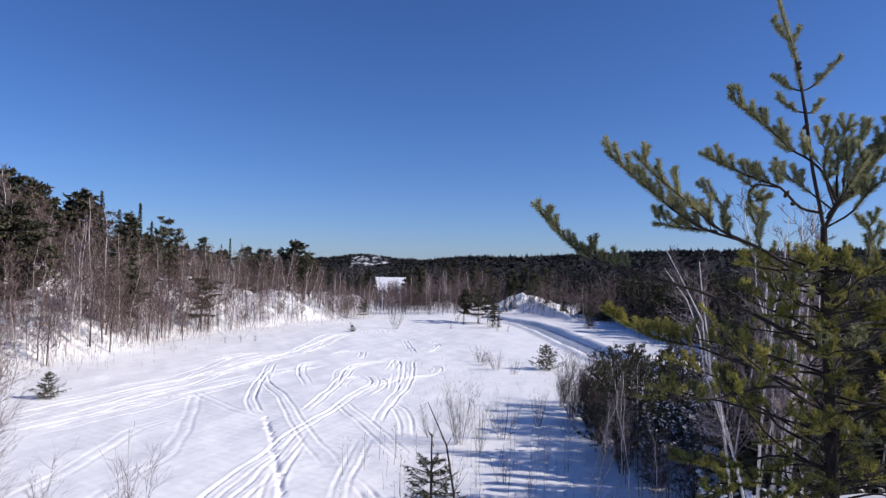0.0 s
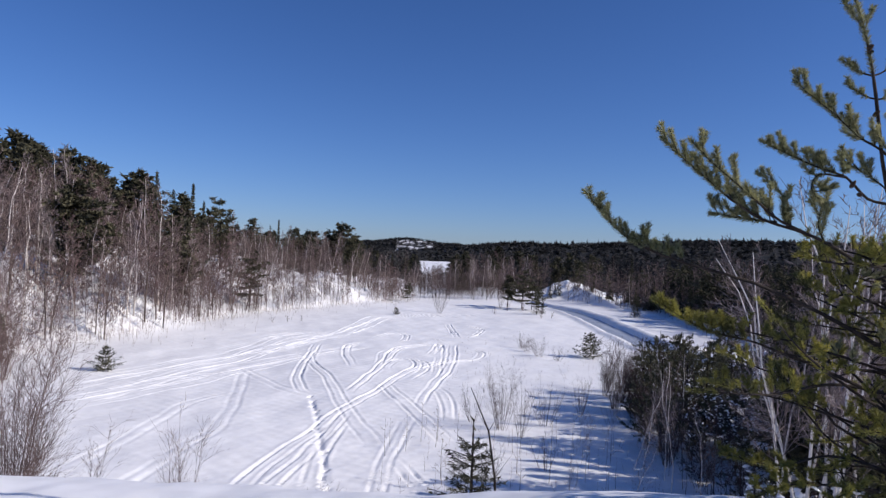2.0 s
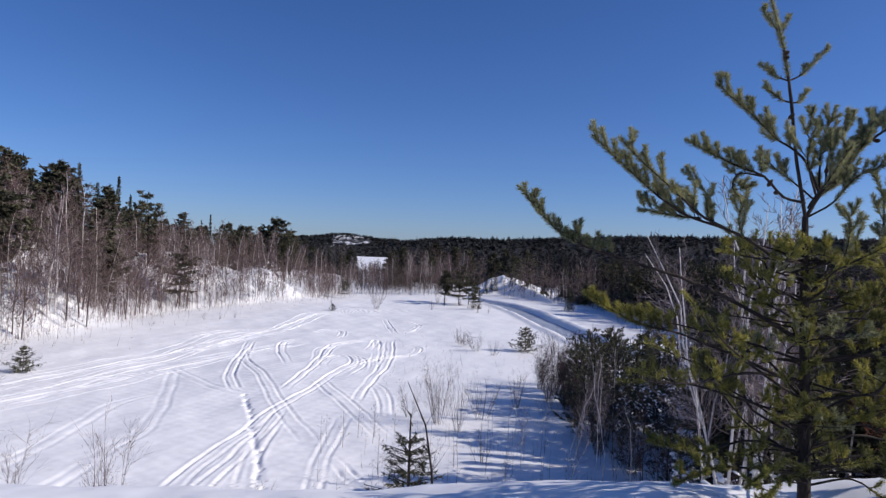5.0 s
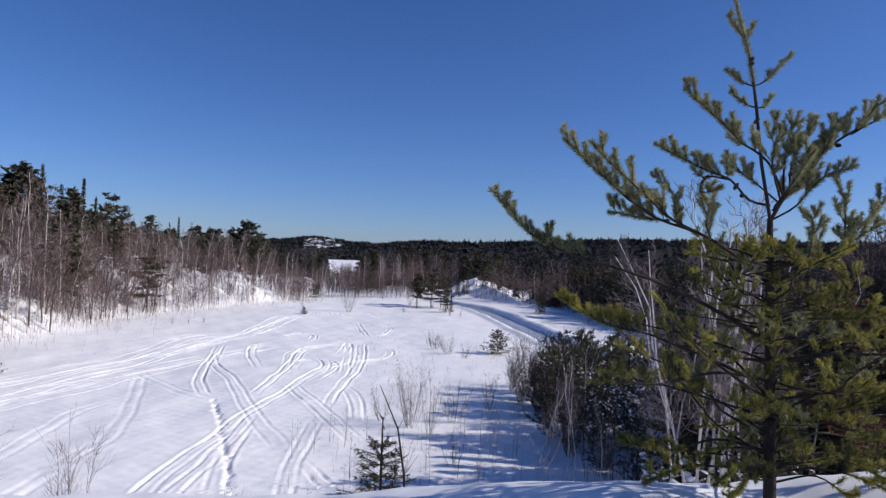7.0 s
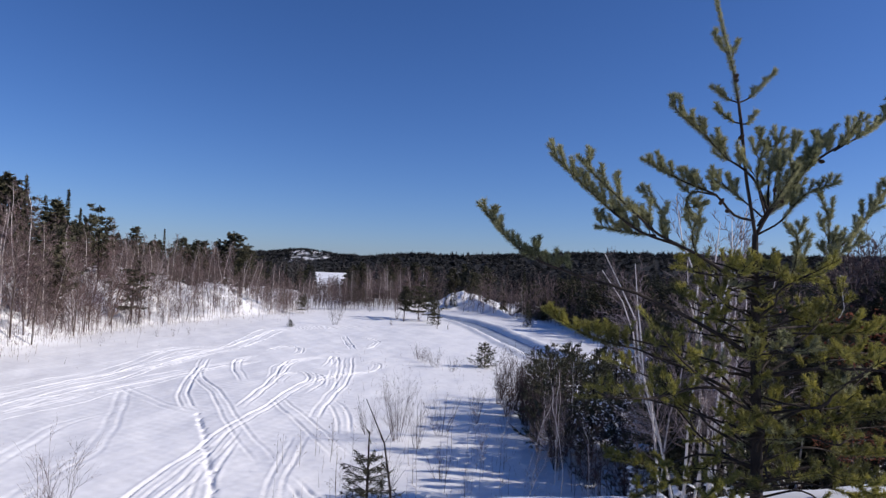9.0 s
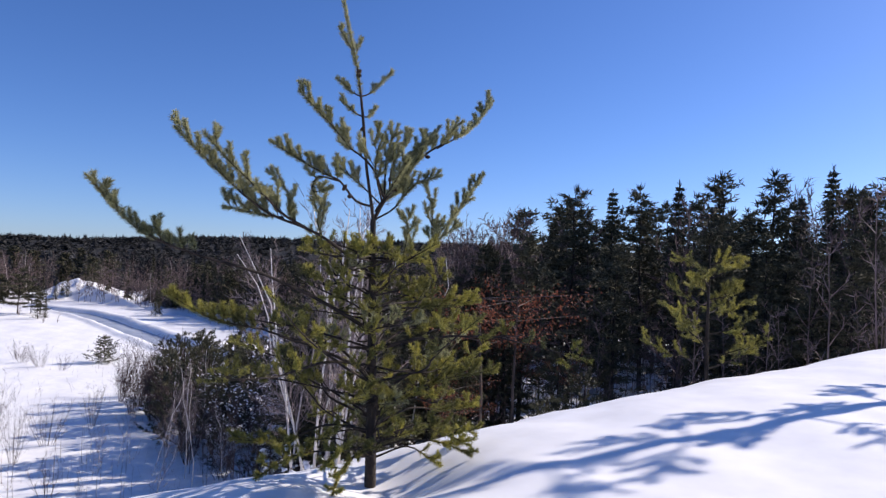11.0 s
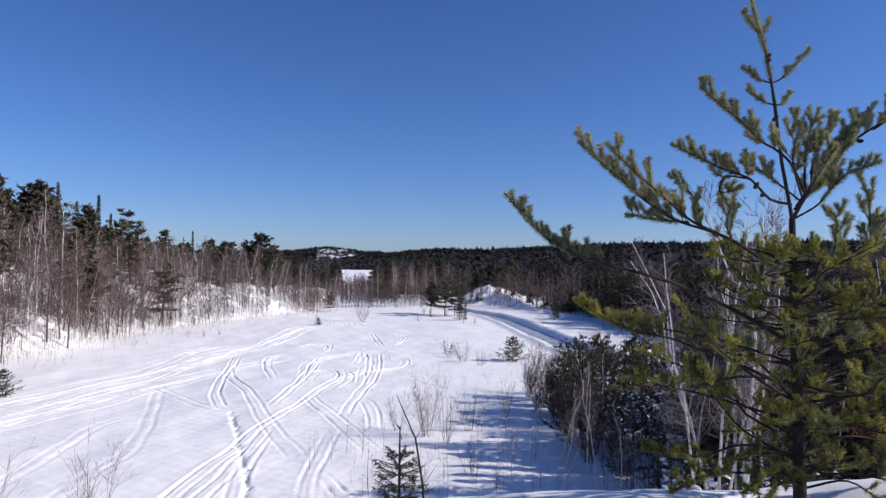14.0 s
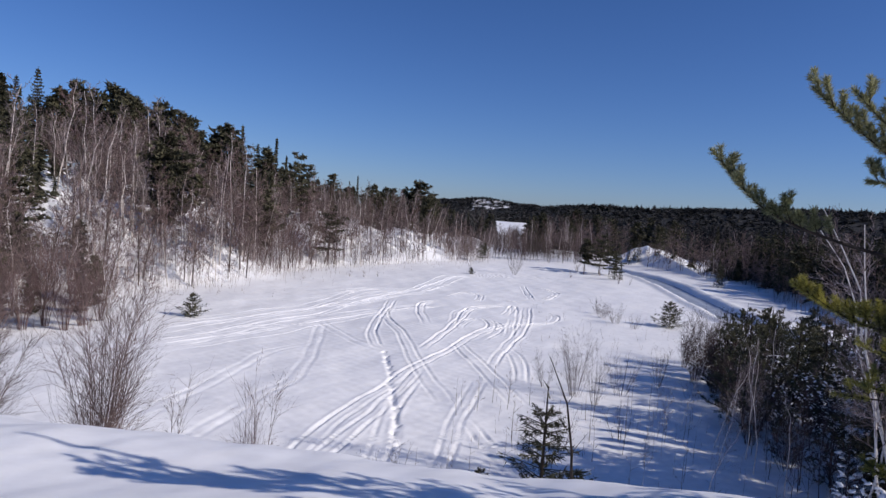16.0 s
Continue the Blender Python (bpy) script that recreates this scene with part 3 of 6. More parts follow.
def pine_wood(rng, h, width=0.26, low=0.3, gap=0.62, tuft=3, per=6, blade=(0.11, 0.22), length=(0.24, 0.5)):
    """Trunk and crown of an old pine: tiers of level limbs that carry flat sprays, with gaps between."""
    trunk, crown = Geo(), Geo()
    t = np.linspace(0, 1, 9)
    wob = np.cumsum(rng.normal(0, 0.009 * h, (9, 2)), 0) * t[:, None]
    pts = np.stack([wob[:, 0], wob[:, 1], h * t - 0.3 * (t == 0)], 1)
    trunk.tube(pts, 0.0125 * h * (1 - 0.88 * t), 7)
    B, D, W = [], [], []
    z = low * h
    lean = rng.uniform(0, 2 * np.pi)
    while z < h * 0.97:
        u = (z - low * h) / (h * (1 - low))
        shape = (0.6 + 0.8 * u if u < 0.35 else 0.88 * (1 - ((u - 0.35) / 0.70) ** 1.5)) + 0.1
        p = np.array([np.interp(z / h, t, pts[:, 0]), np.interp(z / h, t, pts[:, 1]), z])
        tier = rng.uniform(0.65, 1.15)
        for j in range(rng.randint(4, 8)):
            az = rng.uniform(0, 2 * np.pi)
            ln = width * h * shape * tier * rng.uniform(0.45, 1.2) * (1 + 0.25 * math.cos(az - lean))
            rise = ln * rng.uniform(-0.12, 0.18 + 0.5 * u)
            e = p + [math.cos(az) * ln, math.sin(az) * ln, rise + 0.05]
            q = p + (e - p) * 0.55 - [0, 0, 0.07 * ln]
            crown.tube([p, q, e], [0.022 + 0.008 * ln, 0.016, 0.006], 3, cap=False)
            n = max(3, int(per * ln / 1.6 + 2))
            s = rng.uniform(0.25, 1.0, (n, 1))
            c = np.where(s < 0.55, p + (q - p) * s / 0.55, q + (e - q) * (s - 0.55) / 0.45) + rng.normal(0, 0.13 * ln, (n, 3)) * [1, 1, 0.14]
            c = np.repeat(c, tuft, 0)
            d = around(rng, unit(e - p) + [0, 0, 0.35], 10, 95, len(c)) * [1, 1, 0.75] * rng.uniform(*length, (len(c), 1))
            B.append(c + rng.normal(0, 0.07, c.shape)), D.append(d), W.append(rng.uniform(*blade, len(c)))
        z += gap * rng.uniform(0.75, 1.3) * (1 - 0.3 * u)
    n = 16
    B.append(pts[-1] + rng.normal(0, 0.06, (n, 3)) - [0, 0, 0.2]), D.append(around(rng, (0, 0, 1), 5, 60, n) * 0.45), W.append(np.full(n, 0.09))
    crown.blades(np.concatenate(B), np.concatenate(D), np.concatenate(W), rng)
    return trunk, crown


def needle_shoot(geo_n, rng, a, b, density=2600, length=0.036, width=0.0042, open_deg=(34, 62)):
    """Needles all round a shoot from a to b."""
    way = b - a
    ln = np.linalg.norm(way)
    n = max(8, int(density * ln))
    s = rng.uniform(0, 1, (n, 1)) ** 0.9
    d = around(rng, way, *open_deg, n) * length * rng.uniform(0.75, 1.15, (n, 1))
    d[s[:, 0] > 0.90] = around(rng, way, 10, 75, int((s > 0.90).sum())) * length * 0.72
    geo_n.blades(a + way * s, d, width, rng)


def pine_branch(rng, p, tip, rad, sag=0.12, shoots=14, first=0.3, length=0.17, up=0.28, density=2600, needle=0.036, width=0.0042, spread=(38, 66)):
    """One limb of a young pine with its side shoots: wood and needles as two Geos."""
    wood, green = Geo(), Geo()
    p, tip = np.asarray(p, float), np.asarray(tip, float)
    ln = np.linalg.norm(tip - p)
    t = np.linspace(0, 1, 8)[:, None]
    pts = p + (tip - p) * t - np.array([0, 0, 1]) * (sag * ln * np.sin(np.pi * t**0.8)) + np.cumsum(rng.normal(0, 0.006 * ln, (8, 3)), 0) * np.sin(np.pi * t)
    wood.tube(pts, rad * (1 - 0.88 * t[:, 0]), 5)
    last = np.array([np.interp(0.80, t[:, 0], pts[:, k]) for k in range(3)])
    needle_shoot(green, rng, last, pts[-1], density, needle, width)
    mid = np.array([np.interp(0.55, t[:, 0], pts[:, k]) for k in range(3)])
    needle_shoot(green, rng, mid, last, density * 0.8, needle, width)
    for i in range(shoots):
        u = first + (0.97 - first) * (i + rng.uniform(0, 0.8)) / shoots
        a = np.array([np.interp(u, t[:, 0], pts[:, k]) for k in range(3)])
        b0 = np.array([np.interp(min(u + 0.08, 1), t[:, 0], pts[:, k]) for k in range(3)])
        way = unit(b0 - a + 1e-6)
        d = around(rng, way, *spread, 1)[0]
        d = unit(d + np.array([0, 0, up]))
        sl = length * rng.uniform(0.5, 1.25) * (0.7 + 0.6 * (1 - u))
        sl = min(sl, 0.5 * ln)
        b = a + d * sl
        c = b + unit(d + np.array([0, 0, 0.35])) * sl * 0.45
        wood.tube([a, b, c], [0.0042, 0.003, 0.0018], 3, cap=False)
        needle_shoot(green, rng, a + (b - a) * 0.12, b, density, needle, width)
        needle_shoot(green, rng, b, c, density, needle, width)
        for _ in range(1 if sl > 0.11 else 0):
            s = rng.uniform(0.3, 0.9)
            e0 = a + (b - a) * s
            e1 = e0 + unit(around(rng, d, 35, 60, 1)[0] + np.array([0, 0, 0.3])) * sl * rng.uniform(0.4, 0.65)
            needle_shoot(green, rng, e0, e1, density, needle, width)
    return wood, green


def shrub_thing(rng, name, h, stems, spread, label, group, material, twigs=10, r0=0.012, bend=1.6):
    root = new(name)
    for i in range(stems):
        g = Geo()
        az, out = rng.uniform(0, 2 * np.pi), spread * math.sqrt(rng.uniform(0.03, 1.0))
        hh = h * rng.uniform(0.6, 1.05)
        b = np.array([math.cos(az) * out * 0.12, math.sin(az) * out * 0.12, -0.25])
        t = np.linspace(0, 1, 6)[:, None]
        e = np.array([math.cos(az) * out, math.sin(az) * out, hh])
        pts = b + (e - b) * np.concatenate([t**bend, t**bend, t], 1) + np.cumsum(rng.normal(0, 0.012 * h, (6, 3)), 0) * t
        g.tube(pts, r0 * (1 - 0.85 * t[:, 0]) * rng.uniform(0.7, 1.2), 4)
        s = rng.uniform(0.2, 1.0, (twigs, 1))
        base = np.stack([np.interp(s[:, 0], t[:, 0], pts[:, k]) for k in range(3)], 1)
        d = around(rng, pts[-1] - pts[0] + [0, 0, 0.4 * h], 18, 55, twigs) * (h * rng.uniform(0.1, 0.34, (twigs, 1)) * (1.15 - 0.6 * s))
        g.spikes(base, d, 0.3 * r0, rng)
        for _ in range(3):
            ss = rng.uniform(0.25, 0.9, (twigs, 1))
            g.spikes(base + d * ss, around(rng, d + [0, 0, 0.02], 20, 45, twigs) * np.linalg.norm(d, axis=1, keepdims=True) * 0.55, 0.2 * r0, rng)
        part("stem", g, material, root)
    return tagged(root, label, "shrub", group)


def stand(ob, x, y, scale=1.0, turn=0.0, lean=(0, 0), sink=0.04):
    ob.location = (x, y, on_ground(x, y) - sink)
    ob.rotation_euler = (radians(lean[0]), radians(lean[1]), turn)
    ob.scale = (scale, scale, scale)
    return ob


def copied(ob, x, y, scale=1.0, turn=0.0, lean=(0, 0), sink=0.04, label="", group=""):
    own = tuple(ob.scale)
    ob.scale = (scale, scale, scale)
    m = Matrix.Translation((x, y, on_ground(x, y) - sink)) @ Euler((radians(lean[0]), radians(lean[1]), turn)).to_matrix().to_4x4()
    twin = tagged(copy_thing(ob, m), label, group=group)
    ob.scale = own
    return twin


class Kind:
    """A row of model trees; the first uses take the models themselves, later ones copies."""

    def __init__(self, models, heights):
        self.models, self.heights, self.used = models, heights, set()

    def put(self, i, x, y, h, turn=0.0, lean=(0, 0), label="", group=""):
        i %= len(self.models)
        s = h / self.heights[i]
        if i in self.used:
            return copied(self.models[i], x, y, s, turn, lean, label=label, group=group)
        self.used.add(i)
        return tagged(stand(self.models[i], x, y, s, turn, lean), label, group=group)


# ---------------------------------------------------------------- the young pine by the viewpoint
rng = np.random.RandomState(11)
PX, PY = 2.60, 5.0
base_z = on_ground(PX, PY)
near_pine = new("pine_tree")
near_pine.location = (PX, PY, base_z)
tagged(near_pine, "young open-grown pine with yellow-green needles standing in snow", "pine tree")


def rel(x, y, z):
    return np.array([x - PX, y - PY, z - base_z])


stem = Geo()
stem.tube([rel(2.68, 5.0, base_z - 0.25), rel(2.665, 5, 6.95), rel(2.648, 5, 7.4), rel(2.63, 5, 7.9), rel(2.618, 5, 8.25), rel(2.615, 5, 8.44)],
          [0.045, 0.038, 0.033, 0.028, 0.023, 0.019], 10)
part("trunk", stem, DARKBARK, near_pine, smooth=True)
lead_wood, lead_green = Geo(), Geo()
lead = [rel(2.615, 5, 8.44), rel(2.545, 5, 8.80), rel(2.50, 5, 9.16), rel(2.475, 5, 9.32), rel(2.44, 5, 9.50), rel(2.36, 5, 9.78), rel(2.295, 5, 10.03)]
lead_wood.tube(lead, [0.012, 0.0105, 0.0105, 0.009, 0.0075, 0.006, 0.003], 6)
needle_shoot(lead_green, rng, lead[3], lead[4], 1500, 0.040, 0.005, (40, 72))
needle_shoot(lead_green, rng, lead[4], lead[5], 2400, 0.042, 0.005, (38, 70))
needle_shoot(lead_green, rng, lead[5], lead[6], 2400, 0.036, 0.005, (30, 60))
leader = part("leader", lead_wood, DARKBARK, near_pine, smooth=True)
part("needles", lead_green, NEEDLE, leader)

# limbs in full view, from the stem outwards to the tip
WHORL = [
    [(2.475, 5.0, 9.31), (2.58, 5.01, 9.36), (2.735, 5.02, 9.535)], [(2.475, 5.0, 9.31), (2.40, 5.02, 9.34), (2.30, 5.03, 9.42)],
    [(2.50, 5.0, 9.17), (2.41, 4.99, 9.19), (2.315, 4.98, 9.26)], [(2.50, 5.0, 9.17), (2.55, 5.0, 9.18), (2.60, 5.0, 9.255)],
    [(2.42, 5.0, 9.60), (2.35, 5.0, 9.68), (2.29, 5.0, 9.77)], [(2.42, 5.0, 9.60), (2.44, 5.01, 9.66), (2.47, 5.02, 9.74)],
]
UPPER = [
    [(2.70, 5.00, 8.60), (2.57, 4.98, 8.82), (2.37, 4.96, 8.94), (2.22, 4.94, 9.06), (1.98, 4.92, 9.25)],
    [(2.61, 5.00, 8.53), (2.45, 4.97, 8.56), (2.30, 4.93, 8.68), (2.09, 4.90, 8.74), (1.77, 4.86, 8.88)],
    [(2.30, 4.93, 8.68), (2.13, 4.90, 8.69), (2.07, 4.86, 8.60), (2.12, 4.84, 8.53)],
    [(2.62, 5.00, 8.44), (2.74, 5.00, 8.63), (3.04, 5.02, 8.94), (3.37, 5.05, 9.13), (3.56, 5.08, 9.27), (3.76, 5.10, 9.52)],
    [(2.63, 5.00, 8.44), (2.76, 4.93, 8.54), (2.85, 4.86, 8.69), (3.06, 4.80, 8.79)],
    [(2.74, 5.00, 8.63), (2.73, 4.95, 8.84), (2.85, 4.90, 9.07)], [(2.70, 5.00, 8.60), (2.75, 5.10, 8.87), (2.87, 5.20, 9.12)],
]
UPPER_MORE = [
    [(2.68, 5.00, 8.58), (2.56, 4.90, 8.83), (2.56, 4.80, 9.02)], [(2.78, 5.00, 8.68), (2.98, 5.12, 8.84), (3.22, 5.20, 9.17)],
    [(3.17, 5.03, 9.03), (3.25, 5.00, 9.10), (3.24, 5.00, 9.20)], [(2.70, 5.0, 8.60), (2.88, 5.0, 8.80), (3.02, 4.97, 9.06)],
    [(2.63, 5.0, 8.50), (2.80, 5.1, 8.62), (3.02, 5.2, 8.74)], [(2.64, 5.0, 8.52), (2.66, 4.85, 8.66), (2.72, 4.70, 8.86)], [(2.66, 5.0, 8.56), (2.52, 5.12, 8.72), (2.38, 5.22, 8.84)],
]
LEFT = [
    [(2.61, 5.00, 8.03), (2.34, 4.96, 8.21), (2.07, 4.92, 8.34), (1.75, 4.90, 8.45), (1.47, 4.90, 8.66), (1.20, 4.90, 8.89)],
    [(2.07, 4.92, 8.34), (1.86, 4.85, 8.43), (1.65, 4.80, 8.60), (1.47, 4.76, 8.73), (1.32, 4.72, 8.85)],
    [(1.90, 4.90, 8.40), (1.75, 5.00, 8.42), (1.55, 5.05, 8.45)], [(1.98, 4.90, 8.37), (1.96, 4.95, 8.55), (1.86, 5.00, 8.66)],
    [(2.64, 5.00, 7.63), (2.25, 4.97, 7.84), (1.85, 4.94, 8.02), (1.42, 4.90, 8.14), (1.03, 4.86, 8.27), (0.74, 4.85, 8.55)],
    [(2.66, 5.00, 7.33), (2.24, 4.92, 7.53), (1.82, 4.85, 7.68), (1.45, 4.80, 7.76), (1.15, 4.75, 7.92)],
    [(2.20, 4.94, 8.28), (2.14, 4.90, 8.40), (2.16, 4.86, 8.52)],
]
RIGHT = [
    [(2.64, 5.00, 7.93), (2.87, 5.00, 8.13), (3.15, 5.02, 8.31), (3.40, 5.05, 8.53), (3.69, 5.10, 8.90)],
    [(3.15, 5.02, 8.31), (3.10, 4.97, 8.48), (3.08, 4.95, 8.62)], [(2.87, 5.00, 8.13), (2.86, 4.90, 8.39), (2.77, 4.85, 8.49)],
    [(2.64, 5.00, 7.74), (2.73, 4.90, 7.80), (2.91, 4.80, 7.82), (3.11, 4.70, 7.84), (3.31, 4.60, 7.88)],
    [(2.65, 5.00, 7.48), (2.98, 5.10, 7.62), (3.35, 5.20, 7.65), (3.79, 5.25, 7.61)],
    [(2.67, 5.00, 7.08), (2.94, 4.90, 7.20), (3.19, 4.80, 7.29), (3.57, 4.72, 7.34)],
    [(3.00, 5.0, 8.22), (3.08, 4.9, 8.30), (3.26, 4.8, 8.44)],
]
LOW = [
    [(2.69, 5.00, 6.78), (2.84, 4.85, 6.86), (3.05, 4.70, 6.86), (3.28, 4.60, 6.76)], [(2.68, 5.0, 6.80), (3.0, 5.0, 6.92), (3.3, 4.95, 6.90), (3.55, 4.9, 6.82)],
    [(2.66, 5.00, 6.80), (2.29, 4.85, 6.86), (1.98, 4.75, 6.88), (1.71, 4.70, 6.80)], [(2.66, 5.0, 6.86), (2.3, 4.7, 6.92), (2.05, 4.5, 6.86)],
    [(2.68, 5.0, 6.86), (2.95, 4.7, 6.96), (3.15, 4.45, 6.88)],
    [(2.69, 5.0, 6.72), (2.92, 4.9, 6.80), (3.08, 4.8, 6.70), (3.20, 4.7, 6.60)], [(2.66, 5.0, 6.74), (2.45, 4.8, 6.82), (2.25, 4.65, 6.76), (2.12, 4.5, 6.66)],
    [(2.67, 5.0, 6.95), (3.05, 5.1, 7.02), (3.40, 5.15, 6.96), (3.72, 5.1, 7.00)], [(2.66, 5.0, 6.92), (2.30, 5.0, 7.0), (1.95, 4.95, 6.94), (1.62, 4.9, 7.0)],
]


def stem_x(z):
    return float(np.interp(z, [6.5, 6.95, 7.4, 7.9, 8.25, 8.45], [2.68, 2.665, 2.648, 2.63, 2.618, 2.615]))


def pine_limb(rng, pts, rad, shoots, bare, length, up, density, needle=0.040, width=0.0055, forks=2, clad=0.55, wild=0.0):
    """A curved limb whose shoots stand off to both sides and turn up at their ends: wood and needles."""
    wood, green = Geo(), Geo()
    line = curve_points(pts, 0.05)
    ln = float(np.linalg.norm(np.diff(line, axis=0), axis=1).sum())
    t = np.linspace(0, 1, len(line))
    line = line + np.cumsum(rng.normal(0, 0.0025, line.shape), 0) * np.sin(np.pi * t)[:, None]
    wood.tube(line, rad * (1 - t) ** 0.8 + 0.0022, 6)
    at = lambda u: np.array([np.interp(u, t, line[:, k]) for k in range(3)])
    cuts = np.linspace(max(bare, 1 - clad / ln), 1.0, 5)
    for u0, u1 in zip(cuts[:-1], cuts[1:]):
        needle_shoot(green, rng, at(u0), at(u1), density * (0.55 + 0.45 * u1), needle, width)
    for i in range(shoots):
        u = bare + (0.96 - bare) * (i + rng.uniform(0, 0.9)) / shoots
        a, way = at(u), unit(at(min(u + 0.06, 1)) - at(max(u - 0.06, 0)) + 1e-6)
        flat = unit(np.cross(way, [0, 0, 1]) + 1e-6) * (1 if i % 2 else -1)
        d = unit(way * rng.uniform(0.5 - 0.9 * wild, 1.0 - 0.2 * wild) + wild * rng.normal(0, 0.35, 3) + flat * rng.uniform(0.25, 0.9) + np.array([0, 0, up * rng.uniform(0.2, 1.5)]))
        sl = length * rng.uniform(0.55, 1.3) * (0.75 + 0.6 * (1 - u))
        b = a + d * sl * 0.6
        c = b + unit(d + np.array([0, 0, 0.55])) * sl * 0.4
        wood.tube([a, b, c], [0.0042, 0.003, 0.0018], 3, cap=False)
        needle_shoot(green, rng, a + (b - a) * rng.uniform(0.1, 0.5 if clad > 0.4 else 0.9), b, density, needle, width)
        needle_shoot(green, rng, b, c, density, needle, width)
        for _ in range(forks if sl > 0.10 else 0):
            e0 = a + (b - a) * rng.uniform(0.3, 1.0)
            e1 = e0 + unit(around(rng, d, 30, 62, 1)[0] + np.array([0, 0, 0.45])) * sl * rng.uniform(0.30, 0.6)
            needle_shoot(green, rng, e0, e1, density, needle, width)
    return wood, green


def grow(pts, shoots, bare, length, up, density, material, forks=2, **more):
    ln = sum(math.dist(p, q) for p, q in zip(pts, pts[1:]))
    wood, green = pine_limb(rng, [rel(*p) for p in pts], 0.0030 + 0.0046 * ln, max(1, int(shoots * ln + 0.5)), bare, length, up, density, forks=forks, **more)
    limb = part("branch", wood, DARKBARK, near_pine, smooth=True)
    part("needles", green, material, limb)


FINE = dict(needle=0.038, width=0.0046)
for pts in WHORL:
    grow(pts, 12, 0.25, 0.055, 0.7, 2300, NEEDLE, 0, **FINE)
for pts in UPPER + UPPER_MORE:
    grow(pts, 12, 0.34 if math.dist(pts[0], pts[-1]) > 0.6 else 0.30, 0.155, 0.75, 2100, NEEDLE, 1, **FINE)
for pts in LEFT:
    low = pts[0][2] < 7.7
    grow(pts, 9 if low else 12, (0.62 if low else 0.42) if math.dist(pts[0], pts[-1]) > 1.0 else 0.1, 0.14 if low else 0.16, 0.9, 2100, OLIVE if pts[0][2] < 7.5 else NEEDLE, 1, **FINE)
for pts in RIGHT:
    grow(pts, 11, 0.40 if math.dist(pts[0], pts[-1]) > 0.6 else 0.1, 0.17, 0.7, 1900, NEEDLE if pts[0][2] > 7.9 else OLIVE, 1, **FINE)
for pts in LOW:
    grow(pts, 9, 0.55, 0.13, 0.6, 1500, OLIVE, 1, **FINE)
# the loose lower crown: whorls of crooked limbs all round the stem, with clusters of shoots towards their ends
for w in range(12):
    z0 = 6.76 + 0.125 * w
    for j in range(6):
        az = j * 1.047 + w * 0.55 + rng.uniform(-0.4, 0.4)
        ln = rng.uniform(0.30, 1.32) * (0.9 if math.cos(az) < -0.5 else 1.0) * (1.0 if w < 7 else 0.58)
        if math.cos(az - 4.23) > 0.8:
            ln *= 0.45
        if w < 3 and math.cos(az) > 0.2:
            ln *= 0.55
        lift, out = rng.uniform(-0.05 if w > 2 else 0.10, 0.70), np.array([math.cos(az), 0.9 * math.sin(az), 0])
        a = np.array([stem_x(z0), PY, z0])
        near = a + out * ln * 0.33 + [*rng.normal(0, 0.05, 2), ln * (0.33 * lift + rng.uniform(-0.06, 0.12))]
        mid = a + out * ln * 0.68 + [*rng.normal(0, 0.11, 2), ln * (0.68 * lift + rng.uniform(-0.08, 0.14))]
        tip = a + out * ln + [*rng.normal(0, 0.15, 2), ln * lift + rng.uniform(-0.03, 0.12)]
        grow([tuple(a), tuple(near), tuple(mid), tuple(tip)], 8, 0.38, 0.14, 0.7, 1050, NEEDLE if rng.uniform() < 0.06 else OLIVE, 1, needle=0.036, width=0.0056, clad=0.2, wild=1.0)
# cones on the upper stem and limbs
cone_geo = Geo()
t = np.linspace(0, 1, 6)
cone_geo.tube(np.stack([0 * t, 0 * t, 0.05 * t], 1), 0.015 * np.sin(np.pi * (0.18 + 0.75 * t)) ** 0.8, 8)
cone_mesh = mesh_of("cone", cone_geo, CONE, smooth=True)
for x, y, z, tilt in ((2.47, 4.97, 9.06, 60), (2.43, 4.98, 9.47, 80), (2.455, 4.975, 9.45, -70), (2.33, 4.93, 8.62, 40), (2.37, 4.92, 8.58, 100), (2.74, 4.9, 8.65, -40), (2.70, 4.94, 8.72, 30), (3.08, 5.0, 8.95, -80)):
    ob = part("cone", cone_mesh, CONE, near_pine)
    ob.location, ob.rotation_euler = rel(x, y, z), (radians(tilt), radians(tilt * 0.4), 0)

# ---------------------------------------------------------------- model trees
R = np.random.RandomState
birches, birch_h = [], []
for k in range(7):
    h = 8.5
    tk, cr = bare_wood(R(100 + k), h, 0.052, lean=0.06, low=0.24, spread=0.25, n_branch=24, n_twig=8, sub=3)
    birches.append(tree_thing("birch_tree", tk, cr, BIRCH, PALETWIG if k % 2 else TWIG, "leafless pale-barked birch with fine brown twigs on the snowy slope", "birch tree", "bare trees on the hillside"))
    birch_h.append(h)
BIRCHES = Kind(birches, birch_h)
browns, brown_h = [], []
for k in range(6):
    h = 8.0
    tk, cr = bare_wood(R(130 + k), h, 0.056, lean=0.05, low=0.16, spread=0.33, n_branch=24, n_twig=8, sub=3, up=44, fine=0.038)
    browns.append(tree_thing("bare_tree", tk, cr, BROWN, REDTWIG if k % 3 == 0 else TWIG, "leafless young hardwood with reddish brown twigs on the snowy slope", "bare tree", "bare trees on the hillside"))
    brown_h.append(h)
BROWNS = Kind(browns, brown_h)
clumps = []
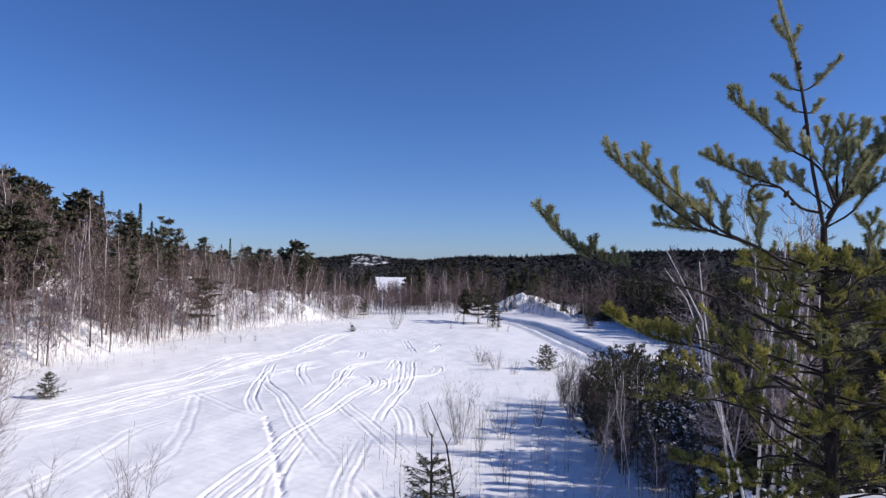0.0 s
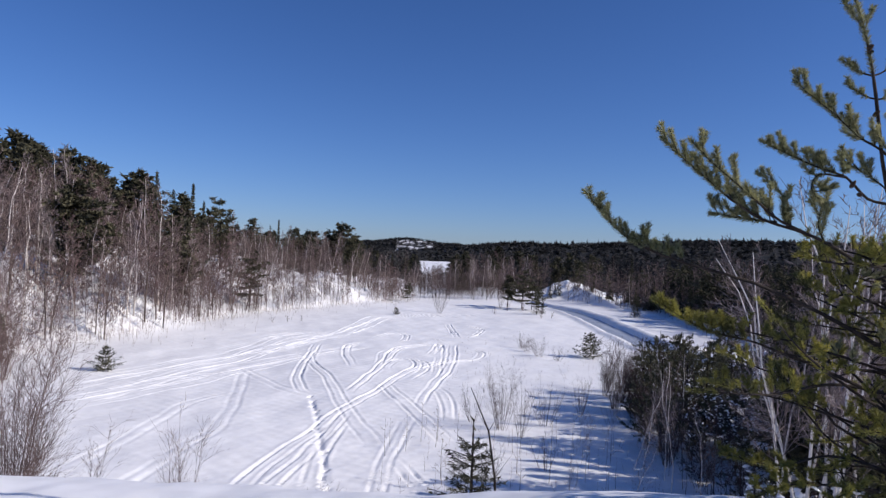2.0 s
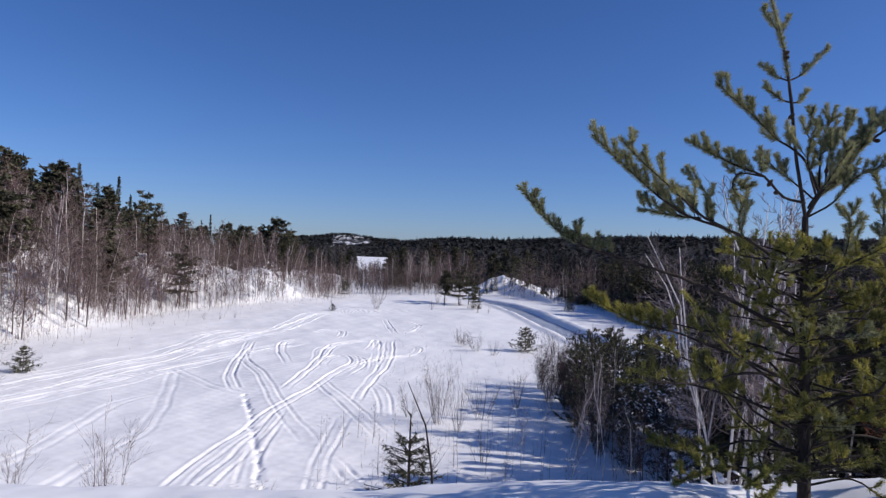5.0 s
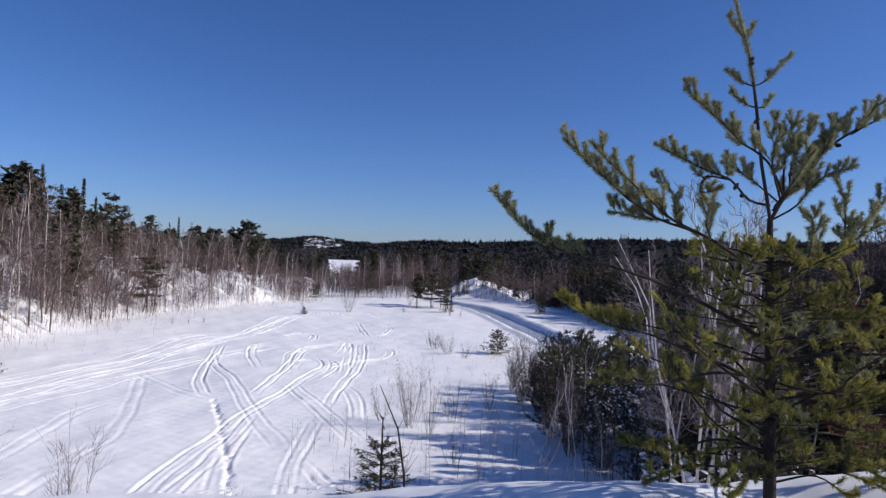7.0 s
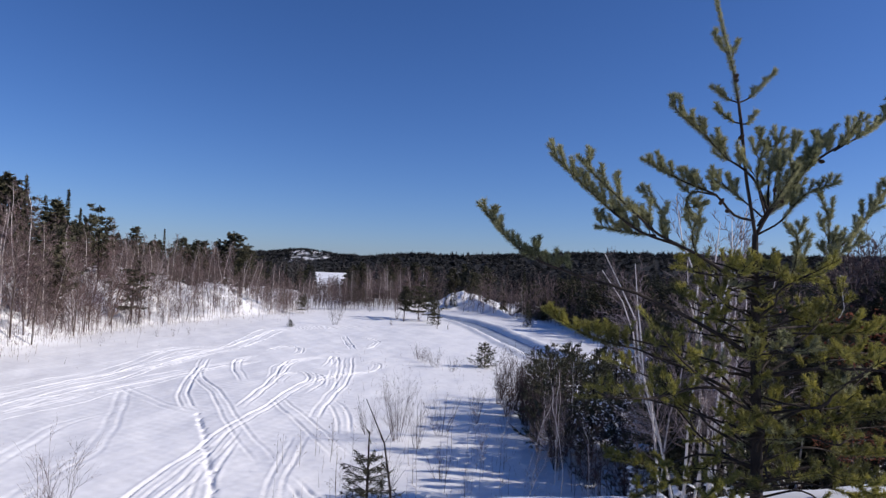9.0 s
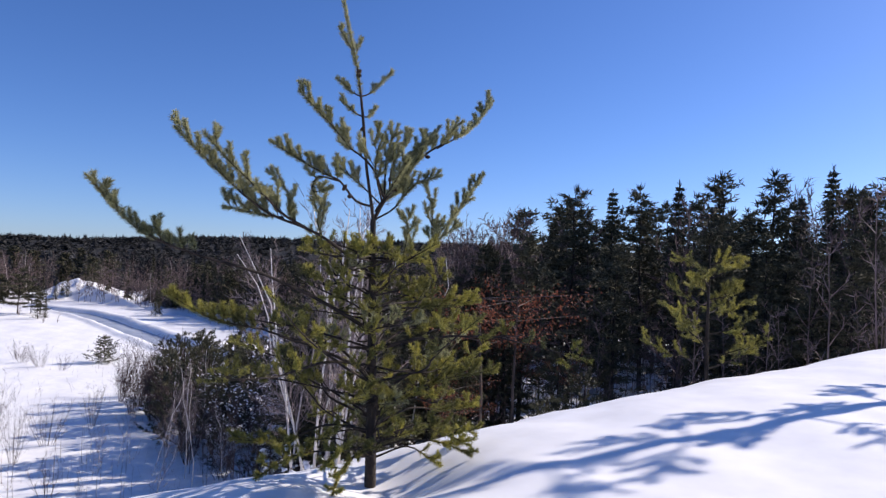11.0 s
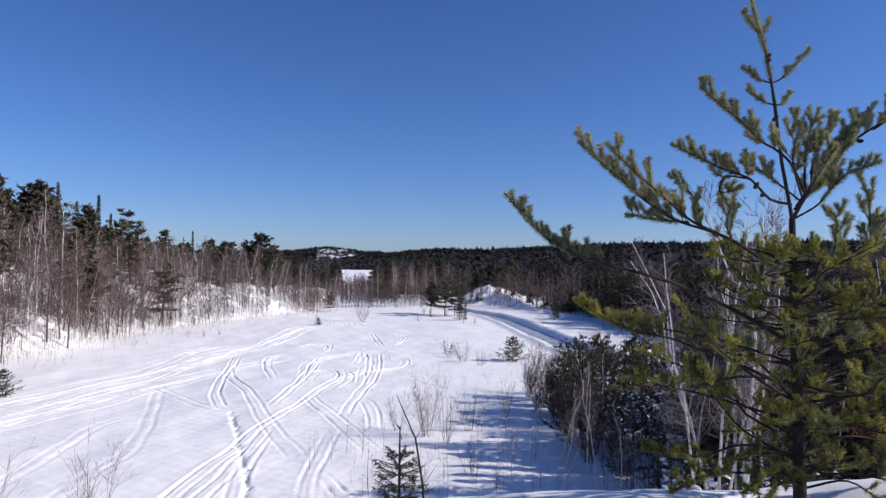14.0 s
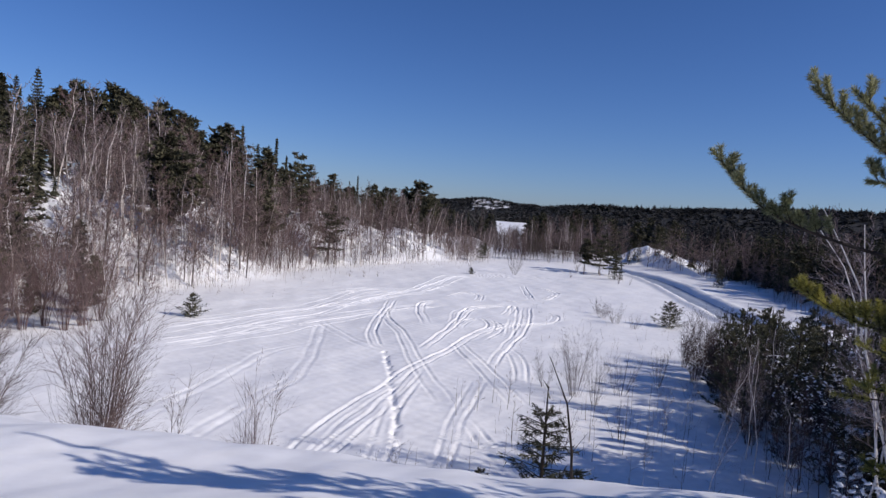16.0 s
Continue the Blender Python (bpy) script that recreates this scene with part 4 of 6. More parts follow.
for k in range(4):
    tk, cr = bare_wood(R(150 + k), 8.5, 0.036, lean=0.13, low=0.30, spread=0.2, n_branch=24, n_twig=8, sub=3, fine=0.018)
    clumps.append(tree_thing("birch_tree", tk, cr, WHITE, PALETWIG, "white-stemmed birch leafless behind the young pine", "birch tree", "birches below the knoll"))
CLUMPS = Kind(clumps, [8.5] * 4)
spruces = []
for k in range(5):
    tk, cr = spruce_wood(R(160 + k), 9.0, width=(0.17, 0.11, 0.2, 0.24, 0.05)[k], blades=(6, 6, 6, 6, 5)[k], gap=0.36, blade=(0.10, 0.20))
    spruces.append(tree_thing("spruce_tree", tk, cr, DARKBARK, SPRUCE, "dark green spruce with drooping boughs standing in snow", "spruce tree", "conifers"))
SPRUCES = Kind(spruces, [9.0] * 5)
pines = []
for k in range(5):
    tk, cr = pine_wood(R(180 + k), 11.0, width=(0.25, 0.27, 0.22, 0.24, 0.30)[k], low=(0.22, 0.26, 0.16, 0.08, 0.34)[k], gap=(0.55, 0.6, 0.6, 0.5, 0.5)[k], tuft=3, per=(8, 8, 7, 7, 7)[k], blade=(0.20, 0.42), length=(0.40, 0.85))
    pines.append(tree_thing("white_pine", tk, cr, DARKBARK, PINE, "tall dark white pine with level tufted limbs", "pine tree", "conifers"))
tk, cr = pine_wood(R(190), 11.0, width=0.36, low=0.24, gap=1.0, tuft=5, per=8, blade=(0.14, 0.30), length=(0.35, 0.7))
pines.append(tree_thing("white_pine", tk, cr, DARKBARK, PINE, "broad dark white pine with wide level tiers of limbs", "pine tree", "conifers"))
tk, cr = pine_wood(R(191), 11.0, width=0.33, low=0.16, gap=0.5, tuft=4, per=11, blade=(0.18, 0.36), length=(0.35, 0.75))
pines.append(tree_thing("white_pine", tk, cr, DARKBARK, PINE, "broad dense white pine, nearly black against the slope", "pine tree", "conifers"))
PINES = Kind(pines, [11.0] * 7)
near_pines, near_spruces = [], []
for k in range(4):
    tk, cr = pine_wood(R(220 + k), 12.0, width=(0.2, 0.24, 0.18, 0.22)[k], low=(0.16, 0.12, 0.22, 0.14)[k], gap=0.56, tuft=6, per=9, blade=(0.06, 0.12), length=(0.22, 0.46))
    near_pines.append(tree_thing("white_pine", tk, cr, DARKBARK, PINE, "tall dark white pine with bare lower stem in shaded woods", "pine tree", "conifers in the right-hand woods"))
NEAR_PINES = Kind(near_pines, [12.0] * 4)
for k in range(3):
    tk, cr = spruce_wood(R(230 + k), 11.0, width=(0.15, 0.2, 0.17)[k], low=0.10, blades=14, gap=0.34, blade=(0.06, 0.12))
    near_spruces.append(tree_thing("spruce_tree", tk, cr, DARKBARK, SPRUCE, "tall dark spruce with drooping boughs in the shaded woods", "spruce tree", "conifers in the right-hand woods"))
NEAR_SPRUCES = Kind(near_spruces, [11.0] * 3)
youngs = []
for k in range(3):
    rr = R(200 + k)
    tk, gw, gn = Geo(), Geo(), Geo()
    tk.tube([[0, 0, -0.2], [0.03, 0, 1.4], [0, 0.03, 2.8], [0.02, 0, 4.0]], [0.05, 0.04, 0.025, 0.006], 6)
    for i in range(25):
        z0 = 0.15 + 3.5 * i / 25
        az, ln = i * 2.4 + rr.uniform(-0.4, 0.4), (1.35 - 0.30 * z0) * rr.uniform(0.6, 1.15) + 0.1
        w, g = pine_branch(rr, (0, 0, z0), (math.cos(az) * ln, math.sin(az) * ln, z0 + ln * rr.uniform(0.15, 0.5)), 0.015, 0.08, 6, 0.15, 0.34, 0.4, 60, 0.12, 0.036)
        tk.tube([[0, 0, z0], [math.cos(az) * ln * 0.9, math.sin(az) * ln * 0.9, z0 + ln * 0.25]], [0.016, 0.006], 3, cap=False)
        v, f = g.arrays()
        gn.add(v, f)
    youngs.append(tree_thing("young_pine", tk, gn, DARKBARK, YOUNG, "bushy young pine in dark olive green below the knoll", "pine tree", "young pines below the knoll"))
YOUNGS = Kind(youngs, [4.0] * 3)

# ---------------------------------------------------------------- hillside to the left
rng = np.random.RandomState(5)
# pines and spruces that stand out: azimuth, distance, height of the top, kind and model
OUT = [
    (47, 100, 7.4, "p", 2), (44.1, 104, 7.3, "p", 0), (43.0, 108, 7.2, "s", 0), (41.7, 106, 8.0, "s", 2), (40.4, 104, 6.9, "p", 1), (39.4, 106, 7.45, "p", 2), (38.3, 108, 6.8, "p", 4), (36.8, 104, 7.55, "p", 0),
    (36.0, 107, 7.1, "p", 1), (35.0, 104, 6.8, "p", 3), (33.6, 106, 6.55, "p", 4), (32.6, 104, 6.3, "p", 1), (31.9, 107, 6.1, "p", 0), (31.0, 106, 5.6, "p", 2),
]
OUT2 = [
    (29.2, 99, 4.7, "p", 3), (28.6, 98, 5.55, "p", 0), (28.0, 100, 5.2, "p", 1), (27.35, 101, 5.5, "s", 4), (26.1, 102, 4.15, "s", 0), (25.2, 102, 4.0, "p", 3), (24.65, 104, 4.75, "s", 4), (23.8, 105, 3.4, "s", 4),
    (22.4, 100, 3.6, "p", 5), (19.9, 116, 2.2, "p", 2), (17.9, 122, 2.2, "s", 4), (16.4, 126, 1.65, "p", 1), (15.6, 128, 1.5, "p", 3), (12.5, 131, 2.15, "p", 4),
]
OUT3 = [
    (14.9, 130, 1.4, "p", 0), (14.0, 132, 1.4, "p", 2), (13.2, 133, 1.5, "p", 3), (11.6, 134, 1.3, "p", 1), (33.1, 74, 4.2, "p", 6), (20.0, 90, -0.5, "p", 5), (49, 96, 7.5, "p", 1), (51, 98, 7.6, "s", 2),
    (46, 70, 4.4, "s", 3), (45.0, 72, 3.8, "p", 3), (44.6, 48, -3.2, "p", 3), (42.6, 56, -2.4, "p", 2), (38.3, 49, -6.4, "p", 3),
]
BEHIND = []
for k in range(20):
    BEHIND.append((47 - k * 1.05 + rng.uniform(-0.4, 0.4), rng.uniform(100, 124), None, "p" if rng.uniform() < 0.85 else "s", k))
for k in range(16):
    BEHIND.append((24 - k * 0.85 + rng.uniform(-0.4, 0.4), rng.uniform(122, 148), None, "p", k))
for k in range(16):
    BEHIND.append((rng.uniform(24, 48), rng.uniform(72, 98), -1, "p" if rng.uniform() < 0.6 else "s", k))
taken = []
for n, (az, r, top, kind, i) in enumerate(OUT + OUT2 + OUT3 + BEHIND):
    x, y = polar(az, r)
    if top is None:
        el = float(np.interp(az, [7, 10, 12.6, 17, 22.6, 28.5, 32.6, 37, 44], [0.8, 1.0, 1.3, 1.2, 2.4, 4.0, 5.6, 6.8, 6.6]))
        top = EYE_Z + r * math.tan(radians(el)) - rng.uniform(0, 1.8)
    elif top == -1:
        if 39.2 < az < 42.4:
            continue
        top = on_ground(x, y) + rng.uniform(4, 9.5)
    else:
        top = EYE_Z + r * math.tan(radians(top))
    h = max(3.0, top + 0.2 - on_ground(x, y))
    (PINES if kind == "p" else SPRUCES).put(i, x, y, h, turn=n * 1.3, group="conifers on the hillside")
    taken.append((x, y))
def open_view(x, y):
    """Greatest height that leaves the snowy clearing and the big dark pine in sight."""
    az, r = math.degrees(math.atan2(-(x - EYE_X), y - EYE_Y)), math.hypot(x - EYE_X, y - EYE_Y)
    if 39.2 < az < 42.2 and 46 < r < 76:
        return EYE_Z - r * math.tan(radians(3.0)) - on_ground(x, y)
    if 31.2 < az < 34.8 and 46 < r < 74:
        return EYE_Z + r * math.tan(radians(1.6)) - on_ground(x, y)
    return 99


def on_spur(x, y):
    """The bare snow spur at the field's far corner and the view of it."""
    az, r = np.degrees(np.arctan2(-(np.asarray(x) - EYE_X), np.asarray(y) - EYE_Y)), np.hypot(np.asarray(x) - EYE_X, np.asarray(y) - EYE_Y)
    return (az > 10.2) & (az < 11.8) & (r > 92) & (r < 112)


# a loose cover of leafless trees
n = 0
tries = 0
while n < 280 and tries < 9000:
    tries += 1
    y = rng.uniform(24, 128)
    dd = rng.exponential(15) + rng.uniform(0, 1.0)
    if dd > 62:
        continue
    x = float(field_edge(y)) - dd
    if math.hypot(x + 20, y - 102) < 2.5 or (x + 49) ** 2 + (y - 57) ** 2 < 34 or min(math.hypot(x - a, y - b) for a, b in taken) < 1.2:
        continue
    if on_spur(x, y):
        continue
    taken.append((x, y))
    h = rng.uniform(5.0, 9.5) * (0.8 if y > 95 else 1.0)
    h = min(h, open_view(x, y))
    if h < 2.5:
        continue
    (BIRCHES if rng.uniform() < 0.58 else BROWNS).put(rng.randint(7), x, y, h, turn=rng.uniform(0, 6.28), lean=rng.normal(0, 5, 2))
    n += 1
for k in range(34):
    y = rng.uniform(26, 52)
    x = float(field_edge(y)) - rng.uniform(0.2, 20)
    (BIRCHES if k % 2 == 0 else BROWNS).put(k, x, y, rng.uniform(4.5, 8.0), turn=k * 1.3, lean=rng.normal(0, 5, 2))
for k in range(9):
    y = rng.uniform(30, 50)
    x = float(field_edge(y)) - rng.uniform(0.5, 12)
    (PINES if k % 2 else SPRUCES).put(k, x, y, rng.uniform(3.5, 6.5), turn=k * 1.3, group="conifers on the hillside")
# tall birches and hardwoods that overtop the young growth
for k in range(60):
    y = rng.uniform(34, 112)
    x = float(field_edge(y)) - rng.uniform(1.5, 22)
    h = min(rng.uniform(8.5, 12.5) * (1.0 if y < 86 else 0.66), open_view(x, y))
    if h > 5:
        (BROWNS if k % 3 == 0 else BIRCHES).put(k, x, y, h, turn=k * 1.9, lean=rng.normal(0, 4, 2))
# close growth at the foot of the hill below the clearing
for k in range(44):
    x, y = polar(rng.uniform(36.5, 47), rng.uniform(45, 66))
    h = min(rng.uniform(4.0, 8.0), open_view(x, y))
    if h > 2:
        (BIRCHES if k % 3 == 0 else BROWNS).put(k, x, y, h, turn=k * 1.7, lean=rng.normal(0, 5, 2))
for az, rad, h in ((43.6, 47, 4.4), (45.0, 50, 5.4), (41.6, 49, 3.0), (37.4, 52, 3.6), (46.4, 46, 4.8), (44.2, 58, 5.0), (38.6, 60, 4.0)):
    x, y = polar(az, rad)
    PINES.put(3, x, y, h, turn=az, group="conifers on the hillside")
# bare crowns that mix with the conifers of the hilltop
for k in range(70):
    y = rng.uniform(48, 108)
    x = float(field_edge(y)) - rng.uniform(18, 46)
    az, r = math.degrees(math.atan2(-(x - EYE_X), y - EYE_Y)), math.hypot(x - EYE_X, y - EYE_Y)
    el = float(np.interp(az, [12.6, 17, 22.6, 28.5, 32.6, 37, 44], [1.2, 1.2, 2.4, 3.8, 4.8, 5.8, 5.8])) - rng.uniform(0, 1.6)
    h = min(11.0, EYE_Z + r * math.tan(radians(el)) - on_ground(x, y), open_view(x, y))
    if h > 4:
        (BIRCHES if k % 2 else BROWNS).put(k, x, y, h, turn=k * 1.3, lean=rng.normal(0, 4, 2))
# the marked dark-stemmed tree at the foot of the slope and its neighbours
for x, y, h in ((-29.6, 60.6, 7.6), (-31.4, 54.2, 7.0), (-33.6, 50.0, 7.5), (-30.4, 70.0, 8.0), (-30.3, 79.0, 7.6)):
    BROWNS.put(int(abs(x * 10)) % 6, x, y, h, turn=x, label="leafless hardwood with a dark stem at the foot of the slope")



def unit_bare(seed, n_branch, n_twig, sub, wide=0.0011):
    rr = R(seed)
    g = Geo()
    t = np.linspace(0, 1, 5)
    g.tube(np.stack([0.03 * np.sin(3 * t), 0.02 * t, t], 1), 0.0062 * (1 - 0.9 * t), 3)
    B, D = [], []
    for i in range(n_branch):
        u = 0.15 + 0.8 * (i + rr.uniform()) / n_branch
        az, ln = i * 2.4, 0.24 * (1.15 - 0.8 * u) * rr.uniform(0.6, 1.2)
        el = radians(rr.uniform(35, 65))
        p = np.array([0.03 * math.sin(3 * u), 0.02 * u, u])
        d = np.array([math.cos(az) * math.cos(el), math.sin(az) * math.cos(el), math.sin(el)]) * ln
        g.spikes(p[None], d[None], 0.0028, rr)
        s = rr.uniform(0.2, 1, (n_twig, 1))
        B.append(p + d * s), D.append(around(rr, d, 20, 55, n_twig) * ln * rr.uniform(0.3, 0.6, (n_twig, 1)))
        for _ in range(sub):
            B.append(B[-1] + D[-1] * 0.5), D.append(around(rr, D[-1], 20, 50, n_twig) * np.linalg.norm(D[-1], axis=1, keepdims=True) * 0.6)
    g.blades(np.concatenate(B), np.concatenate(D), wide * 2.0, rr)
    return g.arrays()


def unit_conifer(seed, levels, boughs, width, blade):
    rr = R(seed)
    g = Geo()
    g.tube([[0, 0, 0], [0, 0, 0.9]], [0.012, 0.002], 3)
    for k in range(levels):
        u = 0.1 + 0.9 * k / levels
        rad = width * (1 - u) ** 0.8 * rr.uniform(0.7, 1.2) + 0.012
        az = rr.uniform(0, 6.28, boughs)
        out = np.stack([np.cos(az), np.sin(az), np.full(boughs, -0.35)], 1)
        g.blades(np.tile([0, 0, u + 0.02], (boughs, 1)), out * rad * rr.uniform(0.6, 1.15, (boughs, 1)), blade * (1.25 - u), rr)
    g.blades([[0, 0, 0.9]], [[0, 0, 0.1]], 0.03, rr)
    return g.arrays()


def stuff(name, parts, material, label, category):
    v, f, n = [], [], 0
    for pv, pf in parts:
        v.append(pv), f.append(pf + n)
        n += len(pv)
    ob = part(name, (np.concatenate(v), np.concatenate(f)), material)
    return tagged(ob, label, category, kind="stuff")


def grown(points):
    p = np.asarray(points, float)
    return np.stack([p[:, 0], p[:, 1], land(p[:, 0], p[:, 1]) - 0.1], 1)


# brush and saplings under the hillside trees
parts = []
for k in range(5):
    m = 330 if k < 2 else 190
    y = rng.uniform(22, 130, m)
    x = field_edge(y) + rng.uniform(-0.8, 0.5, m) - rng.exponential(10 if k < 2 else 20, m)
    keep = ((x + 49) ** 2 + (y - 57) ** 2 > 34) & ~on_spur(x, y)
    x, y = x[keep], y[keep]
    parts.append(scattered(unit_bare(310 + k, 9, 6, 0, 0.0065) if k > 1 else unit_bare(310 + k, 9, 5, 1, 0.0042), grown(np.stack([x, y], 1)), rng.uniform(1.0, 4.6, len(x)), rng.uniform(0, 6.28, len(x))))
m = 900
y = rng.uniform(24, 126, m)
x = field_edge(y) + 0.8 - rng.exponential(5.0, m)
parts.append(scattered(unit_bare(316, 7, 4, 1, 0.0052), grown(np.stack([x, y], 1)), rng.uniform(0.6, 2.2, m), rng.uniform(0, 6.28, m)))
m = 330
y = rng.uniform(56, 121, m)
x = field_edge(y) - 0.5 - rng.exponential(5.5, m)
keep = ~on_spur(x, y)
x, y = x[keep], y[keep]
m = len(x)
parts.append(scattered(unit_bare(317, 9, 5, 1, 0.0046), grown(np.stack([x, y], 1)), rng.uniform(1.6, 4.4, m), rng.uniform(0, 6.28, m)))
m = 220
y = rng.uniform(30, 84, m)
x = field_edge(y) - 0.8 - rng.uniform(0, 16, m)
parts.append(scattered(unit_bare(319, 9, 6, 0, 0.0060), grown(np.stack([x, y], 1)), rng.uniform(1.6, 4.6, m), rng.uniform(0, 6.28, m)))
m = 250
y = rng.uniform(66, 121, m)
x = field_edge(y) - 0.4 - rng.uniform(0, 15, m)
parts.append(scattered(unit_bare(320, 10, 6, 0, 0.0058), grown(np.stack([x, y], 1)), rng.uniform(2.0, 5.8, m), rng.uniform(0, 6.28, m)))
m = 520
y = rng.uniform(30, 74, m)
x = field_edge(y) - 0.2 - rng.uniform(0, 9, m)
parts.append(scattered(unit_bare(322, 9, 5, 1, 0.0060), grown(np.stack([x, y], 1)), rng.uniform(0.7, 2.0, m), rng.uniform(0, 6.28, m)))
stuff("brush", parts[::2], TWIG, "tangled leafless saplings and brush on the snowy hillside", "brush")

stuff("brush", parts[1::2], PALETWIG, "pale leafless saplings tangled on the snowy hillside", "brush")
# low conifers under the hill's trees
parts = []
for k in range(3):
    m = 60
    y = rng.uniform(36, 135, m)
    x = field_edge(y) - 16 - rng.exponential(16, m)
    parts.append(scattered(unit_conifer(420 + k, 16, 11, (0.24, 0.3, 0.2)[k], 0.07), grown(np.stack([x, y], 1)), rng.uniform(3.0, 7.5, m), rng.uniform(0, 6.28, m)))
stuff("hillside_conifers", parts, SPRUCE, "young dark conifers crowded under the hillside trees", "forest")

# ---------------------------------------------------------------- far end of the field
rng = np.random.RandomState(8)
placed = 0
while placed < 60:
    x, y = rng.uniform(-20, 12), rng.uniform(124, 165)
    if x < float(field_edge(y)) - 1 or math.hypot(x - 16.5, y - 147) < 9 or far_from(np.array([x]), np.array([y]), ROAD_LINE)[0] < 3:
        continue
    (BIRCHES if rng.uniform() < 0.5 else BROWNS).put(rng.randint(7), x, y, rng.uniform(5.0, 6.4) if 3.2 < math.degrees(math.atan2(-(x - EYE_X), y - EYE_Y)) < 6.4 else rng.uniform(6.4, 8.8), turn=rng.uniform(0, 6.28), group="bare trees at the far end of the field",
                                                    label="leafless slender tree in the grove beyond the snow field")
    placed += 1
for x, y, h, i in ((5.3, 106.5, 6.2, 5), (6.9, 107.5, 4.4, 5), (7.8, 104.5, 3.4, 5), (3.2, 110, 5.4, 1), (-13.5, 113, 3.2, 5)):
    PINES.put(i, x, y, h, turn=x, label="small dark pine at the far edge of the field", group="conifers by the road")
for x, y, h, i in ((12.4, 137.6, 3.6, 3), (19.4, 139.0, 2.6, 2), (10.6, 139.4, 4.4, 0), (21.2, 141, 3.4, 3), (7.0, 97.5, 4.0, 3), (8.0, 99.5, 2.6, 2), (13.6, 140.5, 3.4, 3), (17.6, 139.5, 3.0, 2), (21.5, 101, 4.0, 3), (22.4, 103, 3.4, 2)):
    SPRUCES.put(i, x, y, h, turn=x * 2, label="small dark spruce beside the ploughed road", group="conifers by the road")

# conifers that rise out of the grove and the valley behind it
for k in range(44):
    az = rng.uniform(-9, 12.5)
    r = rng.uniform(150, 235)
    if 3.0 < az < 6.6:
        continue
    x, y = polar(az, r)
    if math.hypot(x - 16.5, y - 147) < 10 or far_from(np.array([x]), np.array([y]), ROAD_LINE)[0] < 4:
        continue
    h = EYE_Z + r * math.tan(radians(rng.uniform(-0.75, 0.45) if az > 0 else rng.uniform(-0.6, 0.75))) - on_ground(x, y)
    (PINES if k % 3 else SPRUCES).put(k, x, y, max(4.0, h), turn=k * 1.9, group="conifers beyond the field", label="dark conifer rising behind the bare grove")
# far woods: nearer belt, valley and ridges
cone_a, cone_b, cone_c = unit_conifer(400, 13, 8, 0.24, 0.14), unit_conifer(401, 11, 8, 0.32, 0.17), unit_conifer(402, 4, 5, 0.36, 0.34)
bare_a = unit_bare(403, 9, 5, 0, 0.008)


def wood_points(m, r0, r1, az0, az1, lake=True):
    r = np.sqrt(rng.uniform(r0**2, r1**2, m))
    az = rng.uniform(az0, az1, m)
    if lake:
        keep = ~((az > 3.3) & (az < 6.2) & (r < 790))
        r, az = r[keep], az[keep]
    x, y = EYE_X - r * np.sin(np.radians(az)), EYE_Y + r * np.cos(np.radians(az))
    keep = ~((np.hypot(x - 16.5, y - 147) < 10) | ((np.abs(x - 12) < 12) & (y < 142)))
    return np.stack([x[keep], y[keep]], 1)


def heights(p, cap=9.0, low=0.55):
    """Tree heights that keep the skyline of the far ridge in view."""
    r = np.hypot(p[:, 0] - EYE_X, p[:, 1] - EYE_Y)
    az = np.degrees(np.arctan2(-(p[:, 0] - EYE_X), p[:, 1] - EYE_Y))
    room = EYE_Z + r * np.tan(np.radians(0.55 + 0.22 * np.sin(az * 1.7) * np.sin(az * 0.63 + 1))) - land(p[:, 0], p[:, 1])
    return np.clip(np.minimum(room, cap + 3), 3.0, 14) * rng.uniform(low, 1.0, len(p))


parts = []
for tmpl, m, span in ((cone_a, 380, (172, 330)), (cone_b, 380, (172, 330)), (cone_a, 380, (330, 700)), (cone_b, 480, (330, 700))):
    p = wood_points(m, *span, -48, 14)
    parts.append(scattered(tmpl, grown(p), heights(p), rng.uniform(0, 6.28, len(p))))
stuff("conifer_wood", parts, HAZY_FAR, "dark dense conifer wood covering the valley", "forest")
parts = []
m = 950
p = np.stack([rng.uniform(-19, 9, m), rng.uniform(123, 168, m)], 1)
p = p[far_from(p[:, 0], p[:, 1], ROAD_LINE) > 3]
parts.append(scattered(unit_bare(318, 8, 5, 0, 0.0085), grown(p), rng.uniform(1.5, 4.6, len(p)), rng.uniform(0, 6.28, len(p))))
m = 200
p = np.stack([rng.uniform(-21, -4, m), rng.uniform(166, 235, m)], 1)
parts.append(scattered(bare_a, grown(p), rng.uniform(4.0, 5.2, m), rng.uniform(0, 6.28, m)))
p = wood_points(900, 160, 360, -48, 13)
parts.append(scattered(bare_a, grown(p), heights(p, 8.0, 0.6), rng.uniform(0, 6.28, len(p))))
stuff("bare_wood", parts, FARBARE, "grey-brown leafless trees mixed into the valley wood", "forest")
parts = []
for m, r0, r1, az1, az2 in ((2300, 800, 1150, -45, 14), (2900, 1150, 1290, -45, 14), (900, 1560, 1830, 0.5, 13)):
    p = wood_points(m, r0, r1, az1, az2, lake=False)
    x = p[:, 0]
    az = np.degrees(np.arctan2(-(p[:, 0] - EYE_X), p[:, 1] - EYE_Y))
    r = np.hypot(p[:, 0], p[:, 1])
    cliff = (az > 4.9) & (az < 8.1) & (r > 1580) & (r < 1795) & (rng.uniform(0, 1, len(p)) < 0.7)
    p = p[~cliff]
    parts.append(scattered(cone_c, grown(p), rng.uniform(4, 9, len(p)), rng.uniform(0, 6.28, len(p)), rng.uniform(16, 27, len(p))))
